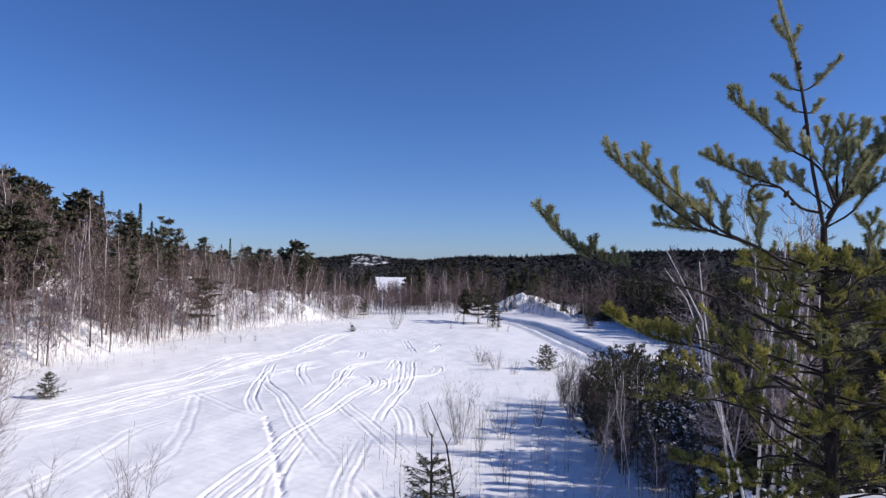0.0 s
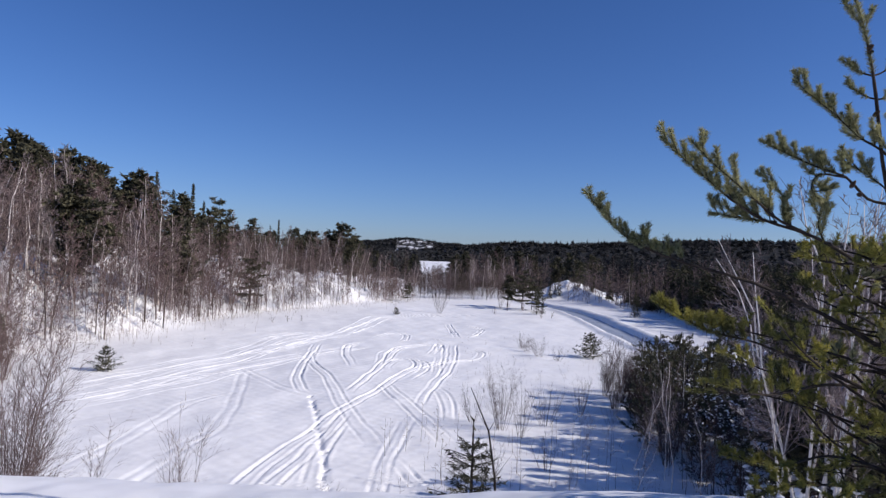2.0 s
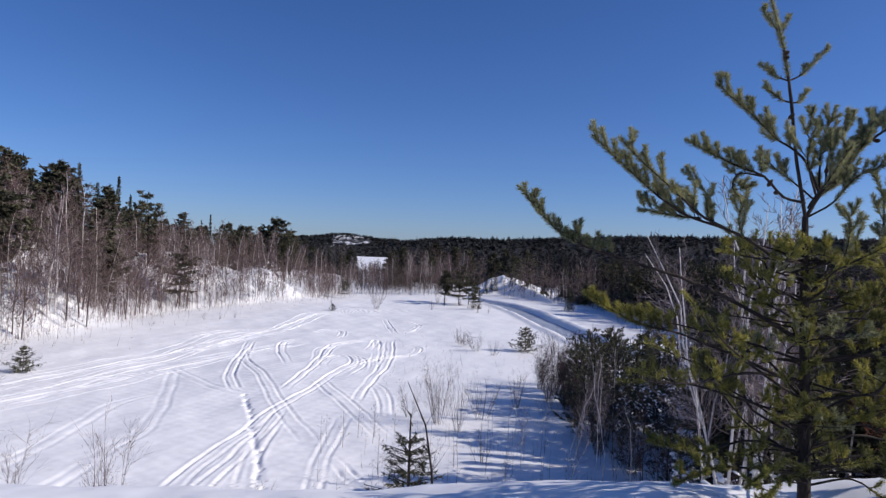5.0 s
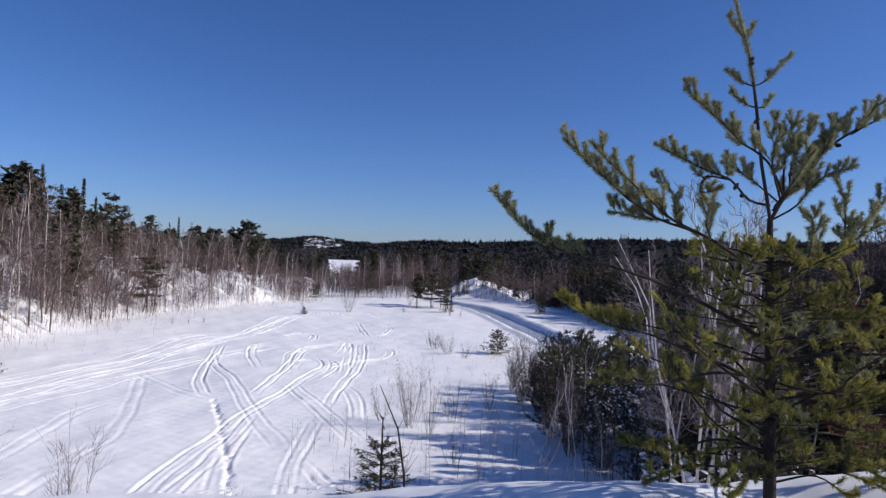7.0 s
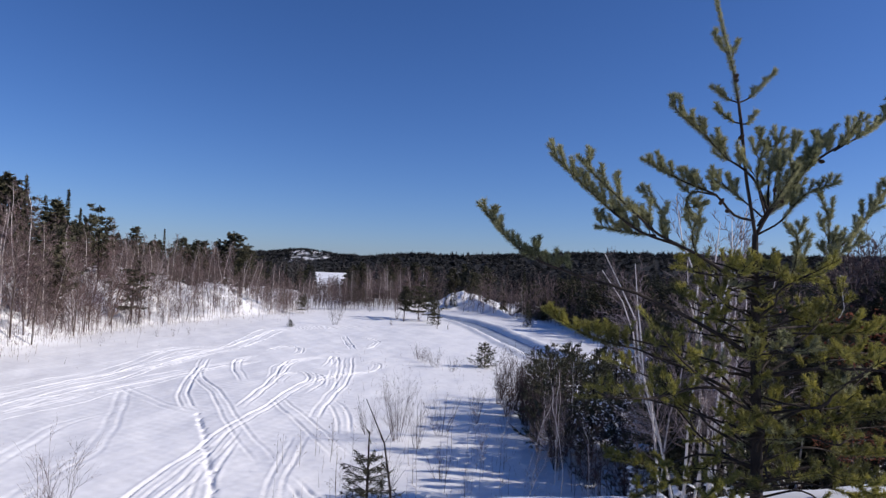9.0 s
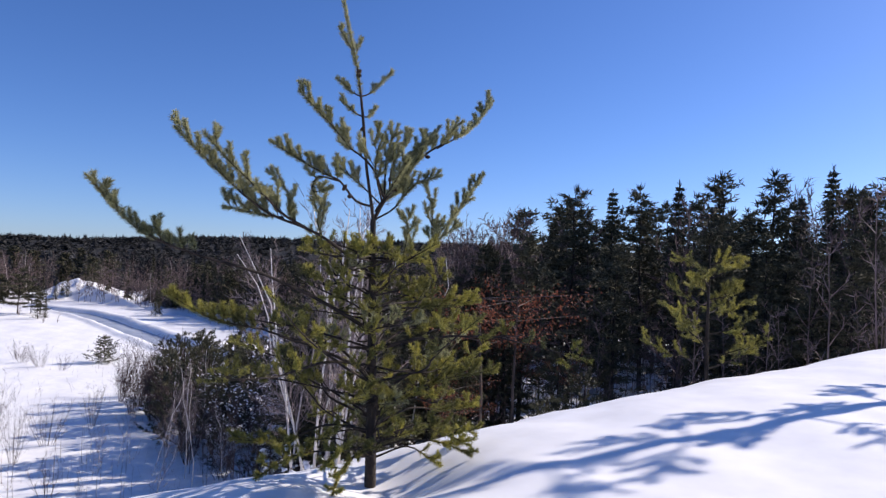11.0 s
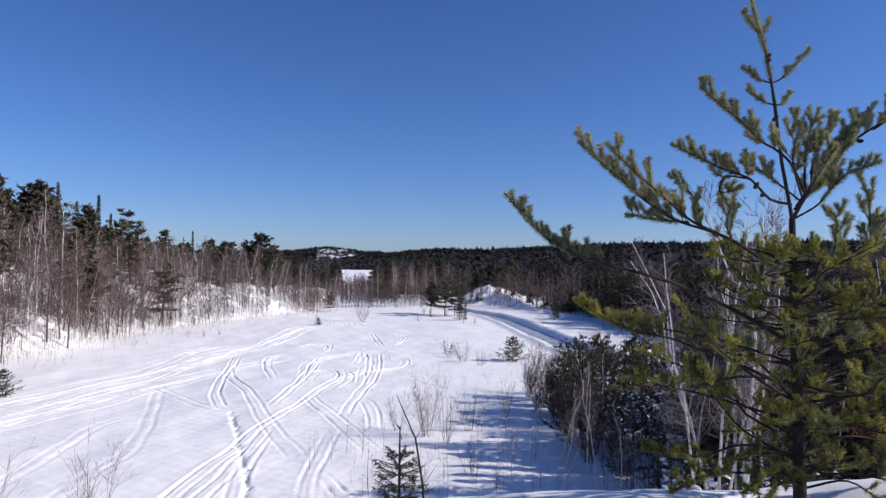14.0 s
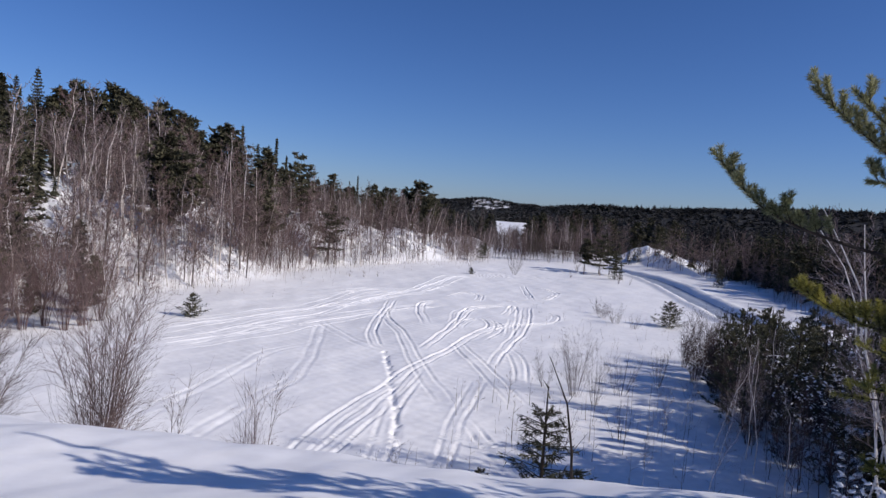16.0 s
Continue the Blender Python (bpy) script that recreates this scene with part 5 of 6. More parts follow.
p = wood_points(420, 1225, 1290, -45, 3.2, lake=False)
parts.append(scattered(cone_b, grown(p), 8 + 6 * rng.uniform(0, 1, len(p)) ** 2, rng.uniform(0, 6.28, len(p)), rng.uniform(11, 20, len(p))))
stuff("ridge_wood", parts, HAZY_FAR, "dark wooded ridges along the skyline", "forest")

# ---------------------------------------------------------------- woods to the right
right_edge = lambda y: float(np.interp(y, [-10, 8, 20, 30, 45, 60, 80, 120, 150], [30, 29, 27, 25, 24, 25, 27, 28, 30]))
spots = []
tries = 0
while len(spots) < 104 and tries < 12000:
    tries += 1
    y = rng.uniform(13, 125) if len(spots) % 3 == 0 else rng.uniform(13, 50)
    x = right_edge(y) + rng.exponential(9)
    if x > 75 or (spots and min(math.hypot(x - a, y - b) for a, b in spots) < 1.9):
        continue
    if far_from(np.array([x]), np.array([y]), ROAD_LINE)[0] < (14 if y > 55 else 8):
        continue
    spots.append((x, y))
for n, (x, y) in enumerate(spots):
    az = math.degrees(math.atan2(-(x - EYE_X), y - EYE_Y))
    r = math.hypot(x - EYE_X, y - EYE_Y)
    el = float(np.interp(az, [-80, -56, -50, -45, -41, -38, -35, -28, -15, 0], [8.5, 7.6, 6.9, 6.6, 4.6, 3.2, 2.0, 1.2, 0.8, 0.5]))
    top = EYE_Z + r * math.tan(radians(el)) * (1.0 if r < 60 else 0.85)
    h = max(3.5, min(15.5, (top - on_ground(x, y)) * rng.uniform(0.72, 1.0)))
    kind = rng.uniform()
    if az < -39 and kind < 0.72:
        (NEAR_PINES if kind < 0.45 else NEAR_SPRUCES).put(rng.randint(12), x, y, h, turn=n * 2.1, group="conifers in the right-hand woods", label="tall dark conifer with its shaded side towards the knoll")
    elif kind < 0.45:
        (NEAR_PINES if kind < 0.2 else NEAR_SPRUCES).put(rng.randint(12), x, y, h * 0.85, turn=n * 2.1, group="conifers in the right-hand woods", label="dark conifer in the shaded wood beside the road")
    else:
        (BIRCHES if kind < 0.72 else BROWNS).put(rng.randint(7), x, y, h, turn=n * 2.1, group="bare trees in the right-hand woods", label="grey leafless tree among conifers in the shaded wood")
for n in range(70):
    az, r = rng.uniform(-38, -11.5), rng.uniform(88, 160)
    x, y = polar(az, r)
    if far_from(np.array([x]), np.array([y]), ROAD_LINE)[0] < 13 or math.hypot(x - 16.5, y - 147) < 10:
        continue
    h = min(rng.uniform(5.0, 9.0), EYE_Z + r * math.tan(radians(0.3)) - on_ground(x, y))
    kind = (PINES, SPRUCES, BROWNS, BIRCHES)[n % 4]
    kind.put(n, x, y, h, turn=n * 1.9, group="trees beyond the road", label="dark conifer among bare trees beyond the ploughed road" if n % 4 < 2 else "leafless tree among dark conifers beyond the ploughed road")
# tall conifers on the skyline: azimuth, distance, elevation of the top
for n, (az, r, el, kind, i) in enumerate(((-41.6, 46, 5.2, "p", 3), (-45.7, 44, 7.0, "p", 1), (-49.0, 45, 7.0, "s", 2), (-51.5, 47, 7.2, "p", 0), (-54.2, 44, 7.6, "s", 0), (-57.5, 43, 8.0, "p", 2),
                                          (-61, 44, 8.3, "p", 4), (-65, 42, 8.5, "s", 3), (-69, 44, 8.0, "p", 1))):
    x, y = polar(az, r)
    h = EYE_Z + r * math.tan(radians(el)) - on_ground(x, y)
    (NEAR_PINES if kind == "p" else NEAR_SPRUCES).put(i, x, y, h, turn=n * 1.7, group="conifers in the right-hand woods", label="tall dark conifer rising over the shaded woods")
parts = []
for k in range(2):
    m = 260
    y = rng.uniform(11, 120, m)
    x = np.interp(y, [-10, 8, 20, 30, 45, 60, 80, 120], [24, 21, 19, 19, 21, 23, 25, 27]) + rng.exponential(9, m)
    p = np.stack([x, y], 1)
    p = p[far_from(p[:, 0], p[:, 1], ROAD_LINE) > 9.0]
    parts.append(scattered(unit_bare(340 + k, 8, 4, 0, 0.0042), grown(p), rng.uniform(1.2, 4.5, len(p)), rng.uniform(0, 6.28, len(p))))
for k in range(2):
    m = 560
    y = rng.uniform(45, 135, m)
    x = np.interp(y, [45, 62, 74, 98, 110, 119, 128, 140], [33, 31, 30, 29, 27, 22, 17, 12]) + rng.exponential(14, m)
    p = np.stack([x, y], 1)
    p = p[(far_from(p[:, 0], p[:, 1], ROAD_LINE) > 3.4) & (np.hypot(x - 16.5, y - 147) > 9)]
    parts.append(scattered(unit_bare(344 + k, 9, 6, 0, 0.0058), grown(p), rng.uniform(3.5, 7.2, len(p)), rng.uniform(0, 6.28, len(p))))
m = 190
p = np.stack([rng.uniform(22, 44, m), rng.uniform(8, 46, m)], 1)
parts.append(scattered(unit_bare(348, 11, 6, 1, 0.0026), grown(p), rng.uniform(3.0, 8.0, m), rng.uniform(0, 6.28, m)))
stuff("undergrowth", parts, TWIG, "leafless saplings in the snowy shade of the woods", "brush")

# the depth of the wood behind its edge
parts = []
for k, (m, x0, x1, y0, y1, lo, hi) in enumerate(((120, 50, 90, -8, 45, 7, 13), (200, 33, 90, 40, 100, 5, 9), (300, 19, 62, 50, 135, 4.0, 7.2), (280, 30, 52, 55, 125, 5.0, 9.0))):
    p = np.stack([rng.uniform(x0, x1, m), rng.uniform(y0, y1, m)], 1)
    p = p[(far_from(p[:, 0], p[:, 1], ROAD_LINE) > np.where(p[:, 0] > 14, 14.0, 4.2)) & (np.hypot(p[:, 0] - 16.5, p[:, 1] - 147) > 10)]
    r = np.hypot(p[:, 0] - EYE_X, p[:, 1] - EYE_Y)
    az = np.degrees(np.arctan2(-(p[:, 0] - EYE_X), p[:, 1] - EYE_Y))
    room = EYE_Z + r * np.tan(np.radians(np.interp(az, [-80, -50, -45, -41, -38, -28, -15], [6.5, 5.5, 4.6, 2.6, 1.4, 0.4, 0.2]))) - land(p[:, 0], p[:, 1])
    h = np.minimum(rng.uniform(lo, hi, len(p)), np.maximum(room, 2.5))
    parts.append(scattered(unit_conifer(430 + k, 18, 10, (0.20, 0.24, 0.26, 0.34)[k], 0.065), grown(p), h, rng.uniform(0, 6.28, len(p))))
stuff("deep_wood", parts, SPRUCE, "dense dark conifers filling the depth of the shaded wood", "forest")

# ---------------------------------------------------------------- thicket below the knoll
# the young pine at (10.5, 18.6) is added to cast shade on the field
for n, (x, y, h) in enumerate(((8.5, 37.2, 3.4), (8.1, 34.6, 2.8), (9.1, 39.6, 3.7), (8.9, 35.8, 3.6), (10.3, 36.5, 4.3), (11.4, 41, 4.0), (10.6, 32, 3.6), (12.4, 34.5, 4.6), (13.4, 30, 4.4), (14.8, 36, 5.0),
                               (15.2, 27, 4.4), (17.0, 31, 5.0), (16.4, 22, 4.2), (19.0, 25, 5.0), (14.2, 19.5, 3.4), (18.6, 18.0, 4.4), (10.4, 41.5, 4.0), (11.8, 37.8, 4.4), (13.2, 39, 4.6), (12.0, 31, 4.0), (15.6, 24.5, 4.2), (20.5, 21, 5.0), (15.5, 16.5, 3.6), (10.5, 18.6, 5.0), (12.6, 20.6, 5.4))):
    if n not in (3, 8, 14, 17, 19, 24):
        YOUNGS.put(n, x, y, h * 1.05, turn=n * 1.9)
for n, (x, y, h) in enumerate(((6.1, 27.6, 3.8), (7.0, 26.6, 3.6), (7.6, 28.3, 4.2), (5.3, 29.8, 3.0), (4.4, 30.6, 2.8), (8.6, 30.5, 4.4), (5.8, 25.4, 3.4), (6.9, 25.2, 4.4), (7.4, 23.6, 3.8), (4.0, 26.0, 2.6), (3.0, 22.8, 2.2), (5.0, 23.0, 2.8), (8.2, 33.0, 3.8))):
    CLUMPS.put(n, x, y, h, turn=n * 2.2, lean=rng.normal(0, 5, 2), label="slender birch sapling rising from shaded snow", group="birch saplings below the knoll")
for n, (az, r, top, lean) in enumerate(((-24.3, 21.0, 8.4, -13), (-25.0, 22.2, 10.0, -11), (-25.6, 20.8, 9.6, -8), (-26.2, 22.6, 10.6, -6), (-26.6, 21.1, 10.3, -2), (-27.4, 22.3, 8.8, 3), (-23.6, 21.8, 7.8, -17),
                                         (-25.2, 21.4, 8.6, -21), (-24.8, 22.0, 9.6, -16), (-25.9, 21.6, 8.9, -12), (-26.4, 21.2, 8.2, 7), (-25.5, 23.0, 8.0, -25), (-28.0, 23, 9.2, -4), (-30.5, 24, 9.0, 2), (-27.8, 25, 8.6, -8), (-32.5, 26, 8.5, -3), (-22.4, 23, 7.6, -9))):
    x, y = polar(az, r)
    CLUMPS.put(n + 1, x, y, (top - on_ground(x, y)) / math.cos(radians(lean)), turn=n * 1.7, lean=(rng.normal(0, 3), lean))
for n, (x, y, h) in enumerate(((14.2, 139.4, 3.2), (18.2, 139.8, 2.6))):
    YOUNGS.put(n, x, y, h, turn=n * 1.9, label="bushy dark young pine on the snow heap", group="conifers by the road")
# low growth at the near foot of the thicket
for n, (az, r, h) in enumerate(((-17.4, 27.6, 2.3), (-20.4, 26.0, 2.6), (-23.2, 26.2, 2.8))):
    x, y = polar(az, r)
    YOUNGS.put(n + 1, x, y, h, turn=n * 2.9)
# taller conifers added, mostly hidden by the near pine, to shade the snow below the knoll
for n, (x, y, h) in enumerate(((12.6, 22.8, 7.0), (14.6, 22.0, 7.6), (13.6, 25.4, 7.4), (16.2, 24.2, 8.0), (11.8, 25.0, 6.2), (15.0, 27.6, 7.6), (17.4, 27.0, 8.0), (12.8, 28.4, 6.6), (11.4, 22.2, 8.2), (10.2, 23.8, 7.0), (12.4, 21.4, 8.4), (9.6, 22.2, 6.4))):
    (NEAR_PINES if n % 2 else NEAR_SPRUCES).put(n, x, y, h, turn=n * 1.3, label="dark conifer added to the thicket to shade the snow below the knoll", group="conifers in the right-hand woods")
# grey treetops between the pine and the dark conifers
for n in range(16):
    az, r = rng.uniform(-41.5, -35.5), rng.uniform(34, 46)
    x, y = polar(az, r)
    top = EYE_Z + r * math.tan(radians(float(np.interp(az, [-41.5, -39, -35.5], [4.8, 4.2, 2.8])) - rng.uniform(0, 1.2)))
    BROWNS.put(n, x, y, top - on_ground(x, y), turn=n * 1.3, group="bare trees in the right-hand woods", label="grey leafless tree among conifers in the shaded wood")
for n in range(9):
    az, r = -13.6 - 0.9 * n + rng.uniform(-0.6, 0.6), rng.uniform(30, 41)
    x, y = polar(az, r)
    top = EYE_Z + r * math.tan(radians(float(np.interp(az, [-26, -18, -14, -11], [-4.5, -5.2, -5.6, -7.5])) - rng.uniform(0, 1.5)))
    YOUNGS.put(n, x, y, max(1.8, min(5.0, top - on_ground(x, y))), turn=n * 2.3)
for n in range(11):
    az, r = -30 - 1.2 * n + rng.uniform(-0.5, 0.5), rng.uniform(29, 36)
    x, y = polar(az, r)
    top = EYE_Z + r * math.tan(radians(float(np.interp(az, [-42, -36, -30, -24], [3.5, 1.5, 0.0, -2.5])) - rng.uniform(0, 3.0)))
    (NEAR_PINES if n % 3 else NEAR_SPRUCES).put(n, x, y, max(3.0, top - on_ground(x, y)), turn=n * 2.3, label="dark conifer in the shaded hollow behind the knoll", group="conifers in the right-hand woods")
parts = []
m = 270
az, r = np.radians(rng.uniform(-41, -11.5, m)), rng.uniform(22, 43, m)
p = np.stack([EYE_X - r * np.sin(az), EYE_Y + r * np.cos(az)], 1)
p = p[p[:, 0] > np.interp(p[:, 1], [18, 26, 34, 44], [6.5, 7.2, 7.4, 7.6])]
parts.append(scattered(unit_bare(350, 10, 6, 1, 0.0030), grown(p), rng.uniform(1.4, 4.2, len(p)), rng.uniform(0, 6.28, len(p))))
stuff("thicket_brush", parts, DARKTWIG, "leafless purple-brown brush tangled through the thicket", "brush")
# snow lodged in the brush and on the boughs
t = np.linspace(0, 2 * np.pi, 7)[:-1]
dome = np.concatenate([np.stack([np.cos(t), np.sin(t), 0 * t - 0.15], 1), np.stack([0.72 * np.cos(t + 0.5), 0.72 * np.sin(t + 0.5), 0 * t + 0.28], 1), [[0, 0, 0.5], [0, 0, -0.3]]])
dome_f = [(k, (k + 1) % 6, 6 + k) for k in range(6)] + [((k + 1) % 6, 6 + (k + 1) % 6, 6 + k) for k in range(6)] + [(6 + k, 6 + (k + 1) % 6, 12) for k in range(6)] + [((k + 1) % 6, k, 13) for k in range(6)]
parts = []
for k in range(4):
    m = 1000
    az, r = np.radians(rng.uniform(-43, -20.5, m)), rng.uniform(20, 33, m)
    p = np.stack([EYE_X - r * np.sin(az), EYE_Y + r * np.cos(az)], 1)
    p = p[p[:, 0] > np.interp(p[:, 1], [18, 26, 34], [6.8, 7.4, 8.0])]
    n = len(p)
    place = grown(p) + np.stack([0 * p[:, 0], 0 * p[:, 0], 0.1 + rng.uniform(0, 1.65, n) ** 1.5 * np.interp(p[:, 0], [14, 18], [1, 0.3])], 1)
    size = rng.uniform(0.03, 0.13, n)
    v = dome * [1, (0.5, 0.7, 0.4, 0.9)[k], 0.9] + np.stack([0 * dome[:, 0], 0 * dome[:, 0], 0.3 * (k - 1.5) * dome[:, 0]], 1)
    parts.append(scattered((v, np.array(dome_f)), place, size, rng.uniform(0, 6.28, n)))
for k in range(2):
    m = 800
    az, r = np.radians(rng.uniform(-22.5, -15.5, m)), rng.uniform(27, 40, m)
    p = np.stack([EYE_X - r * np.sin(az), EYE_Y + r * np.cos(az)], 1)
    p = p[p[:, 0] > np.interp(p[:, 1], [26, 34, 44], [8.4, 8.6, 8.8])]
    n = len(p)
    place = grown(p) + np.stack([0 * p[:, 0], 0 * p[:, 0], 0.5 + rng.uniform(0, 2.6, n)], 1)
    parts.append(scattered((dome * [1, 0.5, 0.5] + np.stack([0 * dome[:, 0], 0 * dome[:, 0], (0.4, -0.4)[k] * dome[:, 0]], 1), np.array(dome_f)), place, rng.uniform(0.025, 0.085, n), rng.uniform(0, 6.28, n)))
stuff("lodged_snow", parts, SNOW, "small clumps of snow lodged in the brush below the knoll", "snow")
parts = []
for k in range(4):
    m = 420
    y = rng.uniform(30, 112, m)
    x = field_edge(y) - 3 - rng.uniform(0, 1, m) ** 0.8 * 34
    place = grown(np.stack([x, y], 1)) + np.stack([0 * x, 0 * x, 0.3 + rng.uniform(0, 1.4, m) ** 1.6], 1)
    v = dome * [1, (0.5, 0.7, 0.4, 0.9)[k], 0.7] + np.stack([0 * dome[:, 0], 0 * dome[:, 0], 0.3 * (k - 1.5) * dome[:, 0]], 1)
    parts.append(scattered((v, np.array(dome_f)), place, rng.uniform(0.10, 0.34, m), rng.uniform(0, 6.28, m)))
stuff("lodged_snow", parts, SNOW, "clumps of snow lodged in the brush of the hillside", "snow")
rr = R(500)
for n, (x, y, h, stems, spread) in enumerate(((7.3, 38.5, 2.7, 18, 1.1), (7.9, 36.6, 2.9, 18, 1.2), (8.6, 38.0, 3.2, 18, 1.2), (8.8, 34.2, 3.0, 16, 1.2), (7.6, 33.0, 2.4, 14, 1.0), (9.6, 31.5, 3.0, 16, 1.2), (8.0, 40.5, 3.6, 16, 1.2), (7.4, 42.5, 3.0, 14, 1.1), (9.0, 43.5, 3.4, 14, 1.3), (10.5, 29.5, 2.6, 14, 1.2), (12.2, 28.2, 2.6, 14, 1.2), (13.8, 25.5, 2.8, 14, 1.3), (8.2, 26.0, 1.8, 12, 1.0), (7.6, 28.6, 2.0, 12, 0.9), (9.4, 24.4, 1.6, 12, 1.1), (8.4, 30.6, 2.4, 14, 1.0))):
    stand(shrub_thing(rr, "shrub", h, stems, spread, "dense leafless shrub with purple-brown twigs at the thicket", "shrubs of the thicket", DARKTWIG, 36, 0.013, 1.2), x, y)
# a low bough of dry oak leaves in the shade
oak = new("oak_sapling")
g, lv = Geo(), Geo()
g.tube([[0, 0, -0.2], [0.05, 0, 2.0], [0, 0.1, 4.2]], [0.05, 0.035, 0.01], 6)
for i in range(11):
    z0, az, ln = 3.1 + 1.1 * i / 11, i * 2.4, rr.uniform(0.8, 1.9)
    e = np.array([math.cos(az) * ln, math.sin(az) * ln, z0 + 0.15])
    bough = Geo()
    bough.tube([[0.05 - 0.023 * (z0 - 2), 0.045 * (z0 - 2), z0], e], [0.015, 0.004], 3)
    part("branch", bough, BROWN, oak)
    c = np.array([0.03, 0.04, z0]) + (e - [0.03, 0.04, z0]) * rr.uniform(0.35, 1.05, (64, 1)) + rr.normal(0, 0.12, (64, 3))
    lv.blades(c, around(rr, (0, 0, -1), 20, 90, 64) * 0.065, 0.045, rr)
part("trunk", g, BROWN, oak)
part("leaves", lv, REDLEAF, oak)
tagged(oak, "oak sapling holding dry rust-red leaves in the shade", "oak sapling", "oak saplings")
x, y = polar(-38.5, 25)
stand(oak, x, y, 1.75)
for az, r, s in ((-41.5, 26, 1.8), (-36.5, 23, 1.0), (-40.5, 31, 1.3), (-44.5, 30, 1.1), (-34.5, 27, 1.0)):
    x, y = polar(az, r)
    copied(oak, x, y, s, az)

# ---------------------------------------------------------------- shrubs on the slope and field
SLOPE = (("big", -7.1, 10.7, 3.6, 26, 0.95), ("big", -9.1, 10.2, 3.4, 22, 0.95), ("mid", -4.75, 11.4, 2.65, 10, 0.42), ("thin", -6.2, 11.3, 2.4, 3, 0.2), ("low", -2.6, 12.2, 2.0, 6, 0.35),
         ("low", -1.6, 13.0, 1.8, 7, 0.5), ("low", -5.6, 12.2, 1.7, 6, 0.4))
for kind, x, y, h, stems, spread in SLOPE:
    stand(shrub_thing(rr, "shrub", h, stems, spread, "leafless many-stemmed shrub on the snowy slope below the crest", "shrubs on the slope", TWIG, 34 if kind == "big" else 22, 0.0125 if kind == "big" else 0.010, 1.6 if kind == "big" else 1.15), x, y)
for x, y, h, stems, spread in ((1.0, 33.2, 3.3, 17, 1.0), (3.2, 34.3, 2.3, 11, 0.8), (-0.4, 34.5, 2.0, 8, 0.6), (1.9, 32.0, 2.6, 9, 0.6), (5.2, 36.5, 2.0, 8, 0.5), (4.6, 57.7, 1.7, 12, 1.0),
                               (3.6, 60.5, 1.5, 10, 0.8), (5.8, 56.0, 1.2, 8, 0.7), (-6.7, 94.3, 3.8, 18, 1.4), (2.6, 27.0, 1.5, 6, 0.5), (0.4, 25.6, 1.4, 5, 0.5), (3.4, 62.5, 1.6, 10, 0.7)):
    stand(shrub_thing(rr, "shrub", h, stems, spread * 1.35, "thin leafless shrub standing in the snow field", "shrubs in the field", DARKTWIG, 22, 0.0095, 0.9), x, y)
for x, y, s in ((15.0, 145.5, 0.9), (17.2, 146.2, 0.8), (18.4, 145.0, 0.9), (13.6, 144.8, 1.0), (3.0, 103, 1.1), (5.4, 104, 1.2), (2.0, 108, 1.3), (12.5, 141, 1.3), (14.5, 140, 1.2), (16.2, 141.5, 1.3), (18.6, 140.5, 1.2), (20.5, 142, 1.2), (15.2, 143.5, 1.4), (12.0, 144, 1.4), (17.5, 144, 1.2), (-13.0, 95, 0.7), (7.3, 93.0, 0.9), (1.0, 96.0, 0.8), (-22.2, 74.5, 0.6), (-21.0, 76, 0.55), (-23.4, 73, 0.6), (8.7, 92.5, 0.6)):
    stand(shrub_thing(rr, "shrub", 1.7, 9, 0.6, "small leafless bush at the margin of the field", "shrubs in the field", TWIG, 9, 0.010), x, y, s)
for az, r, h in ((38.2, 44.5, 4.6), (39.3, 43.6, 4.2), (37.0, 46.0, 3.8), (40.6, 45.0, 4.6), (42.0, 44.0, 4.4), (43.6, 43.0, 4.8)):
    x, y = polar(az, r)
    stand(shrub_thing(rr, "shrub", h, 22, 1.5, "dense reddish brown shrub at the foot of the hillside", "shrubs by the hillside", REDTWIG, 26, 0.016), x, y)
# small spruces that stand alone
lone = []
for k in range(2):
    tk, cr = spruce_wood(R(520 + k), 1.6, width=0.72, low=0.08, blades=30, gap=0.22, droop=0.0, size=0.6, boughs=5, blade=(0.04, 0.10), taper=0.5)
    lone.append(tree_thing("small_spruce", tk, cr, DARKBARK, SPRUCE, "small dark spruce standing alone in the snow field", "spruce tree", "small spruces"))
tk, cr = spruce_wood(R(524), 3.4, width=0.34, low=0.10, blades=60, gap=0.34, droop=0.04, size=0.5, boughs=5, blade=(0.03, 0.07), taper=0.9, tuft=3, high=0.82)
sparse = tree_thing("small_spruce", tk, cr, DARKBARK, SPRUCE, "sparse dark spruce at the foot of the snowy slope", "spruce tree", "small spruces")
stand(sparse, -0.1, 19.6, 1.0, 0.4)
sparse.scale = (1.35, 1.35, 1.12)
LONE = Kind(lone, [1.6, 1.6])
for n, (x, y, h) in enumerate(((-24.1, 42.1, 1.6), (8.9, 58.6, 2.1), (-11.95, 89.0, 0.9), (0.9, 20.6, 1.1), (-1.9, 20.4, 0.9))):
    LONE.put(n, x, y, h, turn=n * 1.3)
# a thin dead sapling bent over the slope
dead = new("dead_sapling")
g = Geo()
pts = [[0, 0, -0.3], [0.01, 0, 0.8], [-0.04, 0, 1.7], [-0.15, 0, 2.35], [-0.42, 0, 2.95]]
g.tube(pts, [0.028, 0.023, 0.018, 0.012, 0.005], 5)
part("stem", g, DARKBARK, dead)
for base, way in ((pts[2], (0.25, 0.1, 0.35)), (pts[3], (-0.2, 0.1, 0.3)), (pts[3], (0.15, -0.1, 0.3)), (pts[1], (-0.2, 0.1, 0.25))):
    tw = Geo()
    tw.spikes([base], [way], 0.006, rr)
    part("twig", tw, DARKBARK, dead)
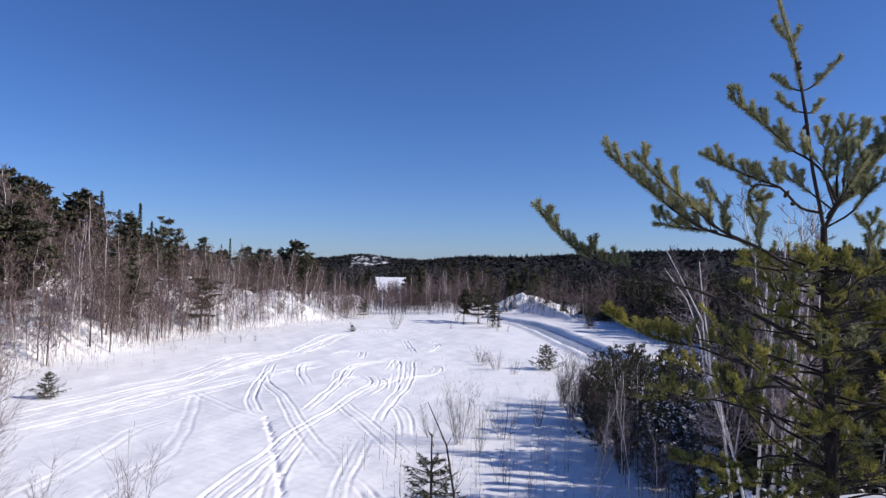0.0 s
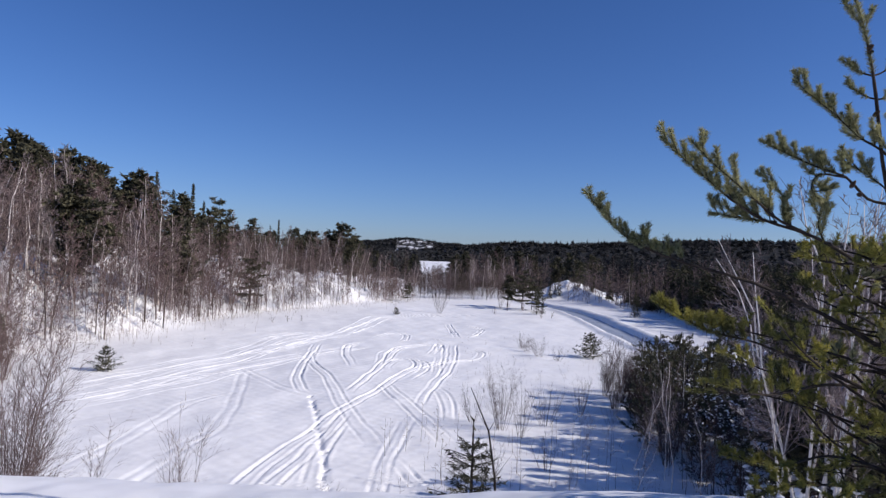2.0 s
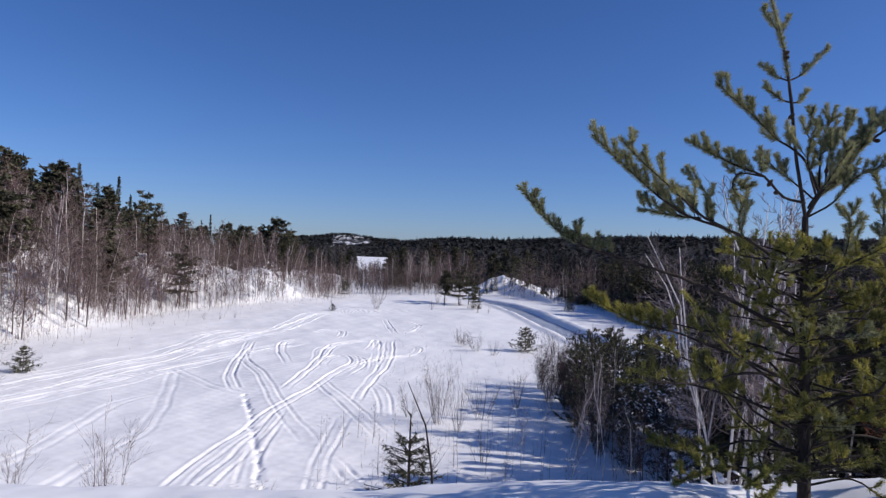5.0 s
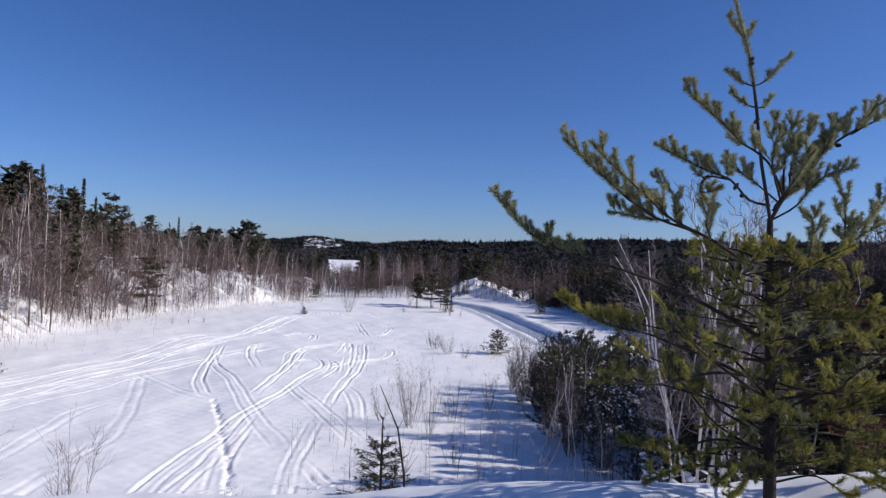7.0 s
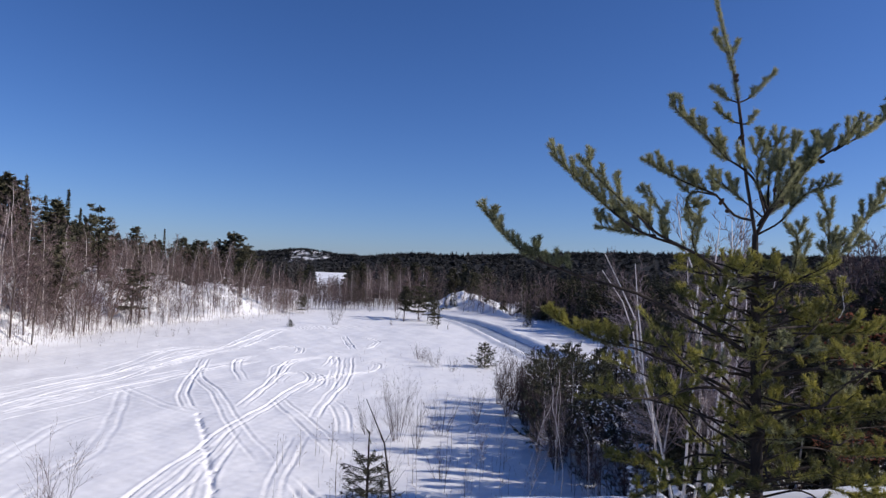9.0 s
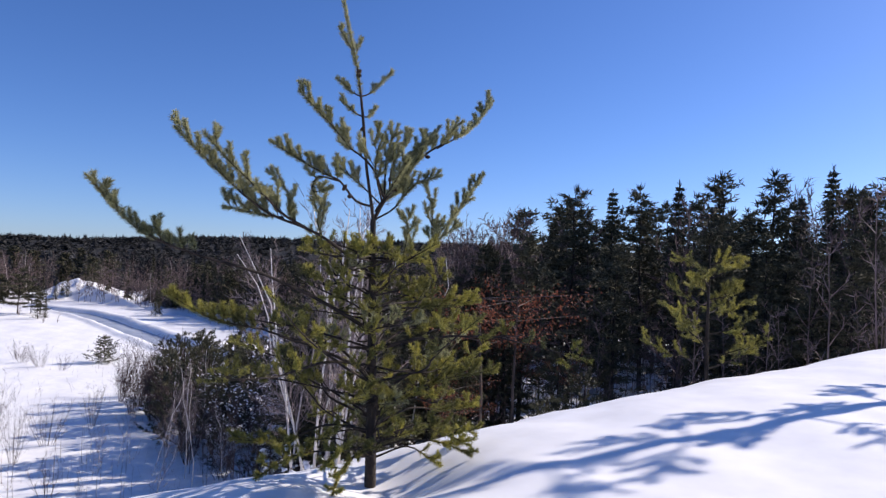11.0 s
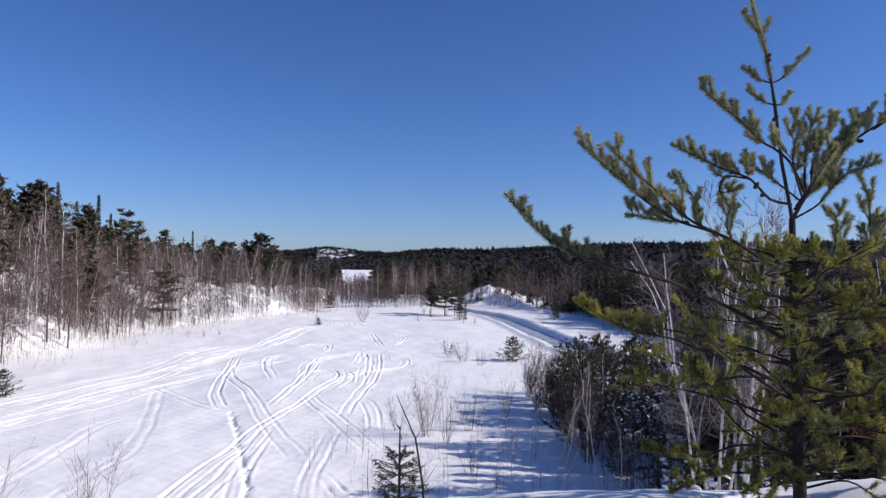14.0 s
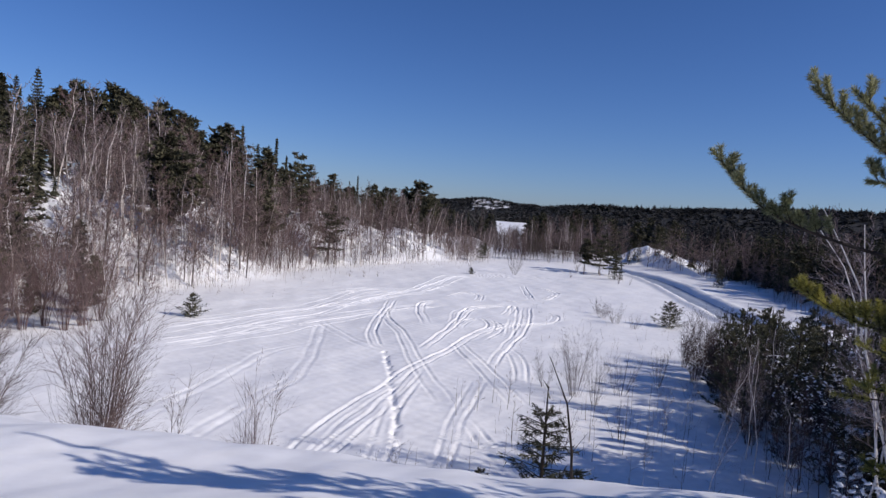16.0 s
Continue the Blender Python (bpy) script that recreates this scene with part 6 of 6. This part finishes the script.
tagged(dead, "thin dark dead sapling leaning over the snow slope", "sapling")
x, y = polar(-1.3, 11.0)
stand(dead, x, y, 1.17)
# the neighbour pine further along the crest
side_pine = new("pine_tree")
tagged(side_pine, "young pine with yellow-green needles on the snowy crest", "pine tree")
g = Geo()
g.tube([[0, 0, -0.25], [0, 0, 2.5], [0.05, 0, 5.0], [0.03, 0, 6.9]], [0.10, 0.08, 0.05, 0.012], 8)
part("trunk", g, DARKBARK, side_pine, smooth=True)
for i in range(36):
    z0, az = 0.7 + 0.72 * (i // 4) + rr.uniform(-0.05, 0.05), i * 1.571 + (i // 4) * 0.6 + rr.uniform(-0.3, 0.3)
    ln = (1.25 - 0.15 * z0) * rr.uniform(0.6, 1.15)
    wood, green = pine_branch(rr, (0, 0, z0), (math.cos(az) * ln, math.sin(az) * ln, z0 + ln * rr.uniform(0.05, 0.25)), 0.016, 0.04, 10, 0.35, 0.17, 0.05, 620, 0.055, 0.011)
    limb = part("branch", wood, DARKBARK, side_pine, smooth=True)
    part("needles", green, NEEDLE, limb)
stand(side_pine, 11.0, 2.9)
slope_pine = new("pine_tree")
tagged(slope_pine, "small yellow-green pine just over the snowy crest", "pine tree")
g = Geo()
g.tube([[0, 0, -0.25], [0, 0, 0.9], [0.02, 0, 1.75]], [0.03, 0.022, 0.006], 6)
part("trunk", g, DARKBARK, slope_pine, smooth=True)
for i in range(16):
    z0, az = 0.3 + 1.3 * i / 16, i * 2.4 + rr.uniform(-0.3, 0.3)
    ln = (0.85 - 0.42 * z0) * rr.uniform(0.75, 1.1) + 0.08
    wood, green = pine_branch(rr, (0, 0, z0), (math.cos(az) * ln, math.sin(az) * ln, z0 + ln * rr.uniform(0.2, 0.5)), 0.009, 0.06, 7, 0.25, 0.16, 0.4, 900, 0.04, 0.006)
    limb = part("branch", wood, DARKBARK, slope_pine, smooth=True)
    part("needles", green, OLIVE, limb)
stand(slope_pine, 8.45, 6.15, 1.15)
# dry stalks along the margins
g = Geo()
m = 900
y = rr.uniform(26, 122, m)
x = field_edge(y) + rr.exponential(1.6, m) - 1.0
p = grown(np.stack([x, y], 1))
g.spikes(p, around(rr, (0, 0, 1), 0, 25, m) * rr.uniform(0.3, 1.1, (m, 1)), 0.012, rr)
m = 170
x, y = rr.uniform(-3, 9, m), rr.uniform(24, 66, m)
p = grown(np.stack([x, y], 1))
g.spikes(p, around(rr, (0, 0, 1), 0, 22, m) * rr.uniform(0.3, 1.0, (m, 1)), 0.007, rr)
m = 150
x, y = rr.uniform(-4, 8, m), rr.uniform(13, 31, m)
v, f = scattered(unit_bare(352, 6, 3, 0, 0.0030), grown(np.stack([x, y], 1)), rr.uniform(0.5, 1.9, m), rr.uniform(0, 6.28, m))
g.add(v, f)
tagged(part("dry_stalks", g, DRY), "dry weed stalks poking through the snow", "dry grass", kind="stuff")
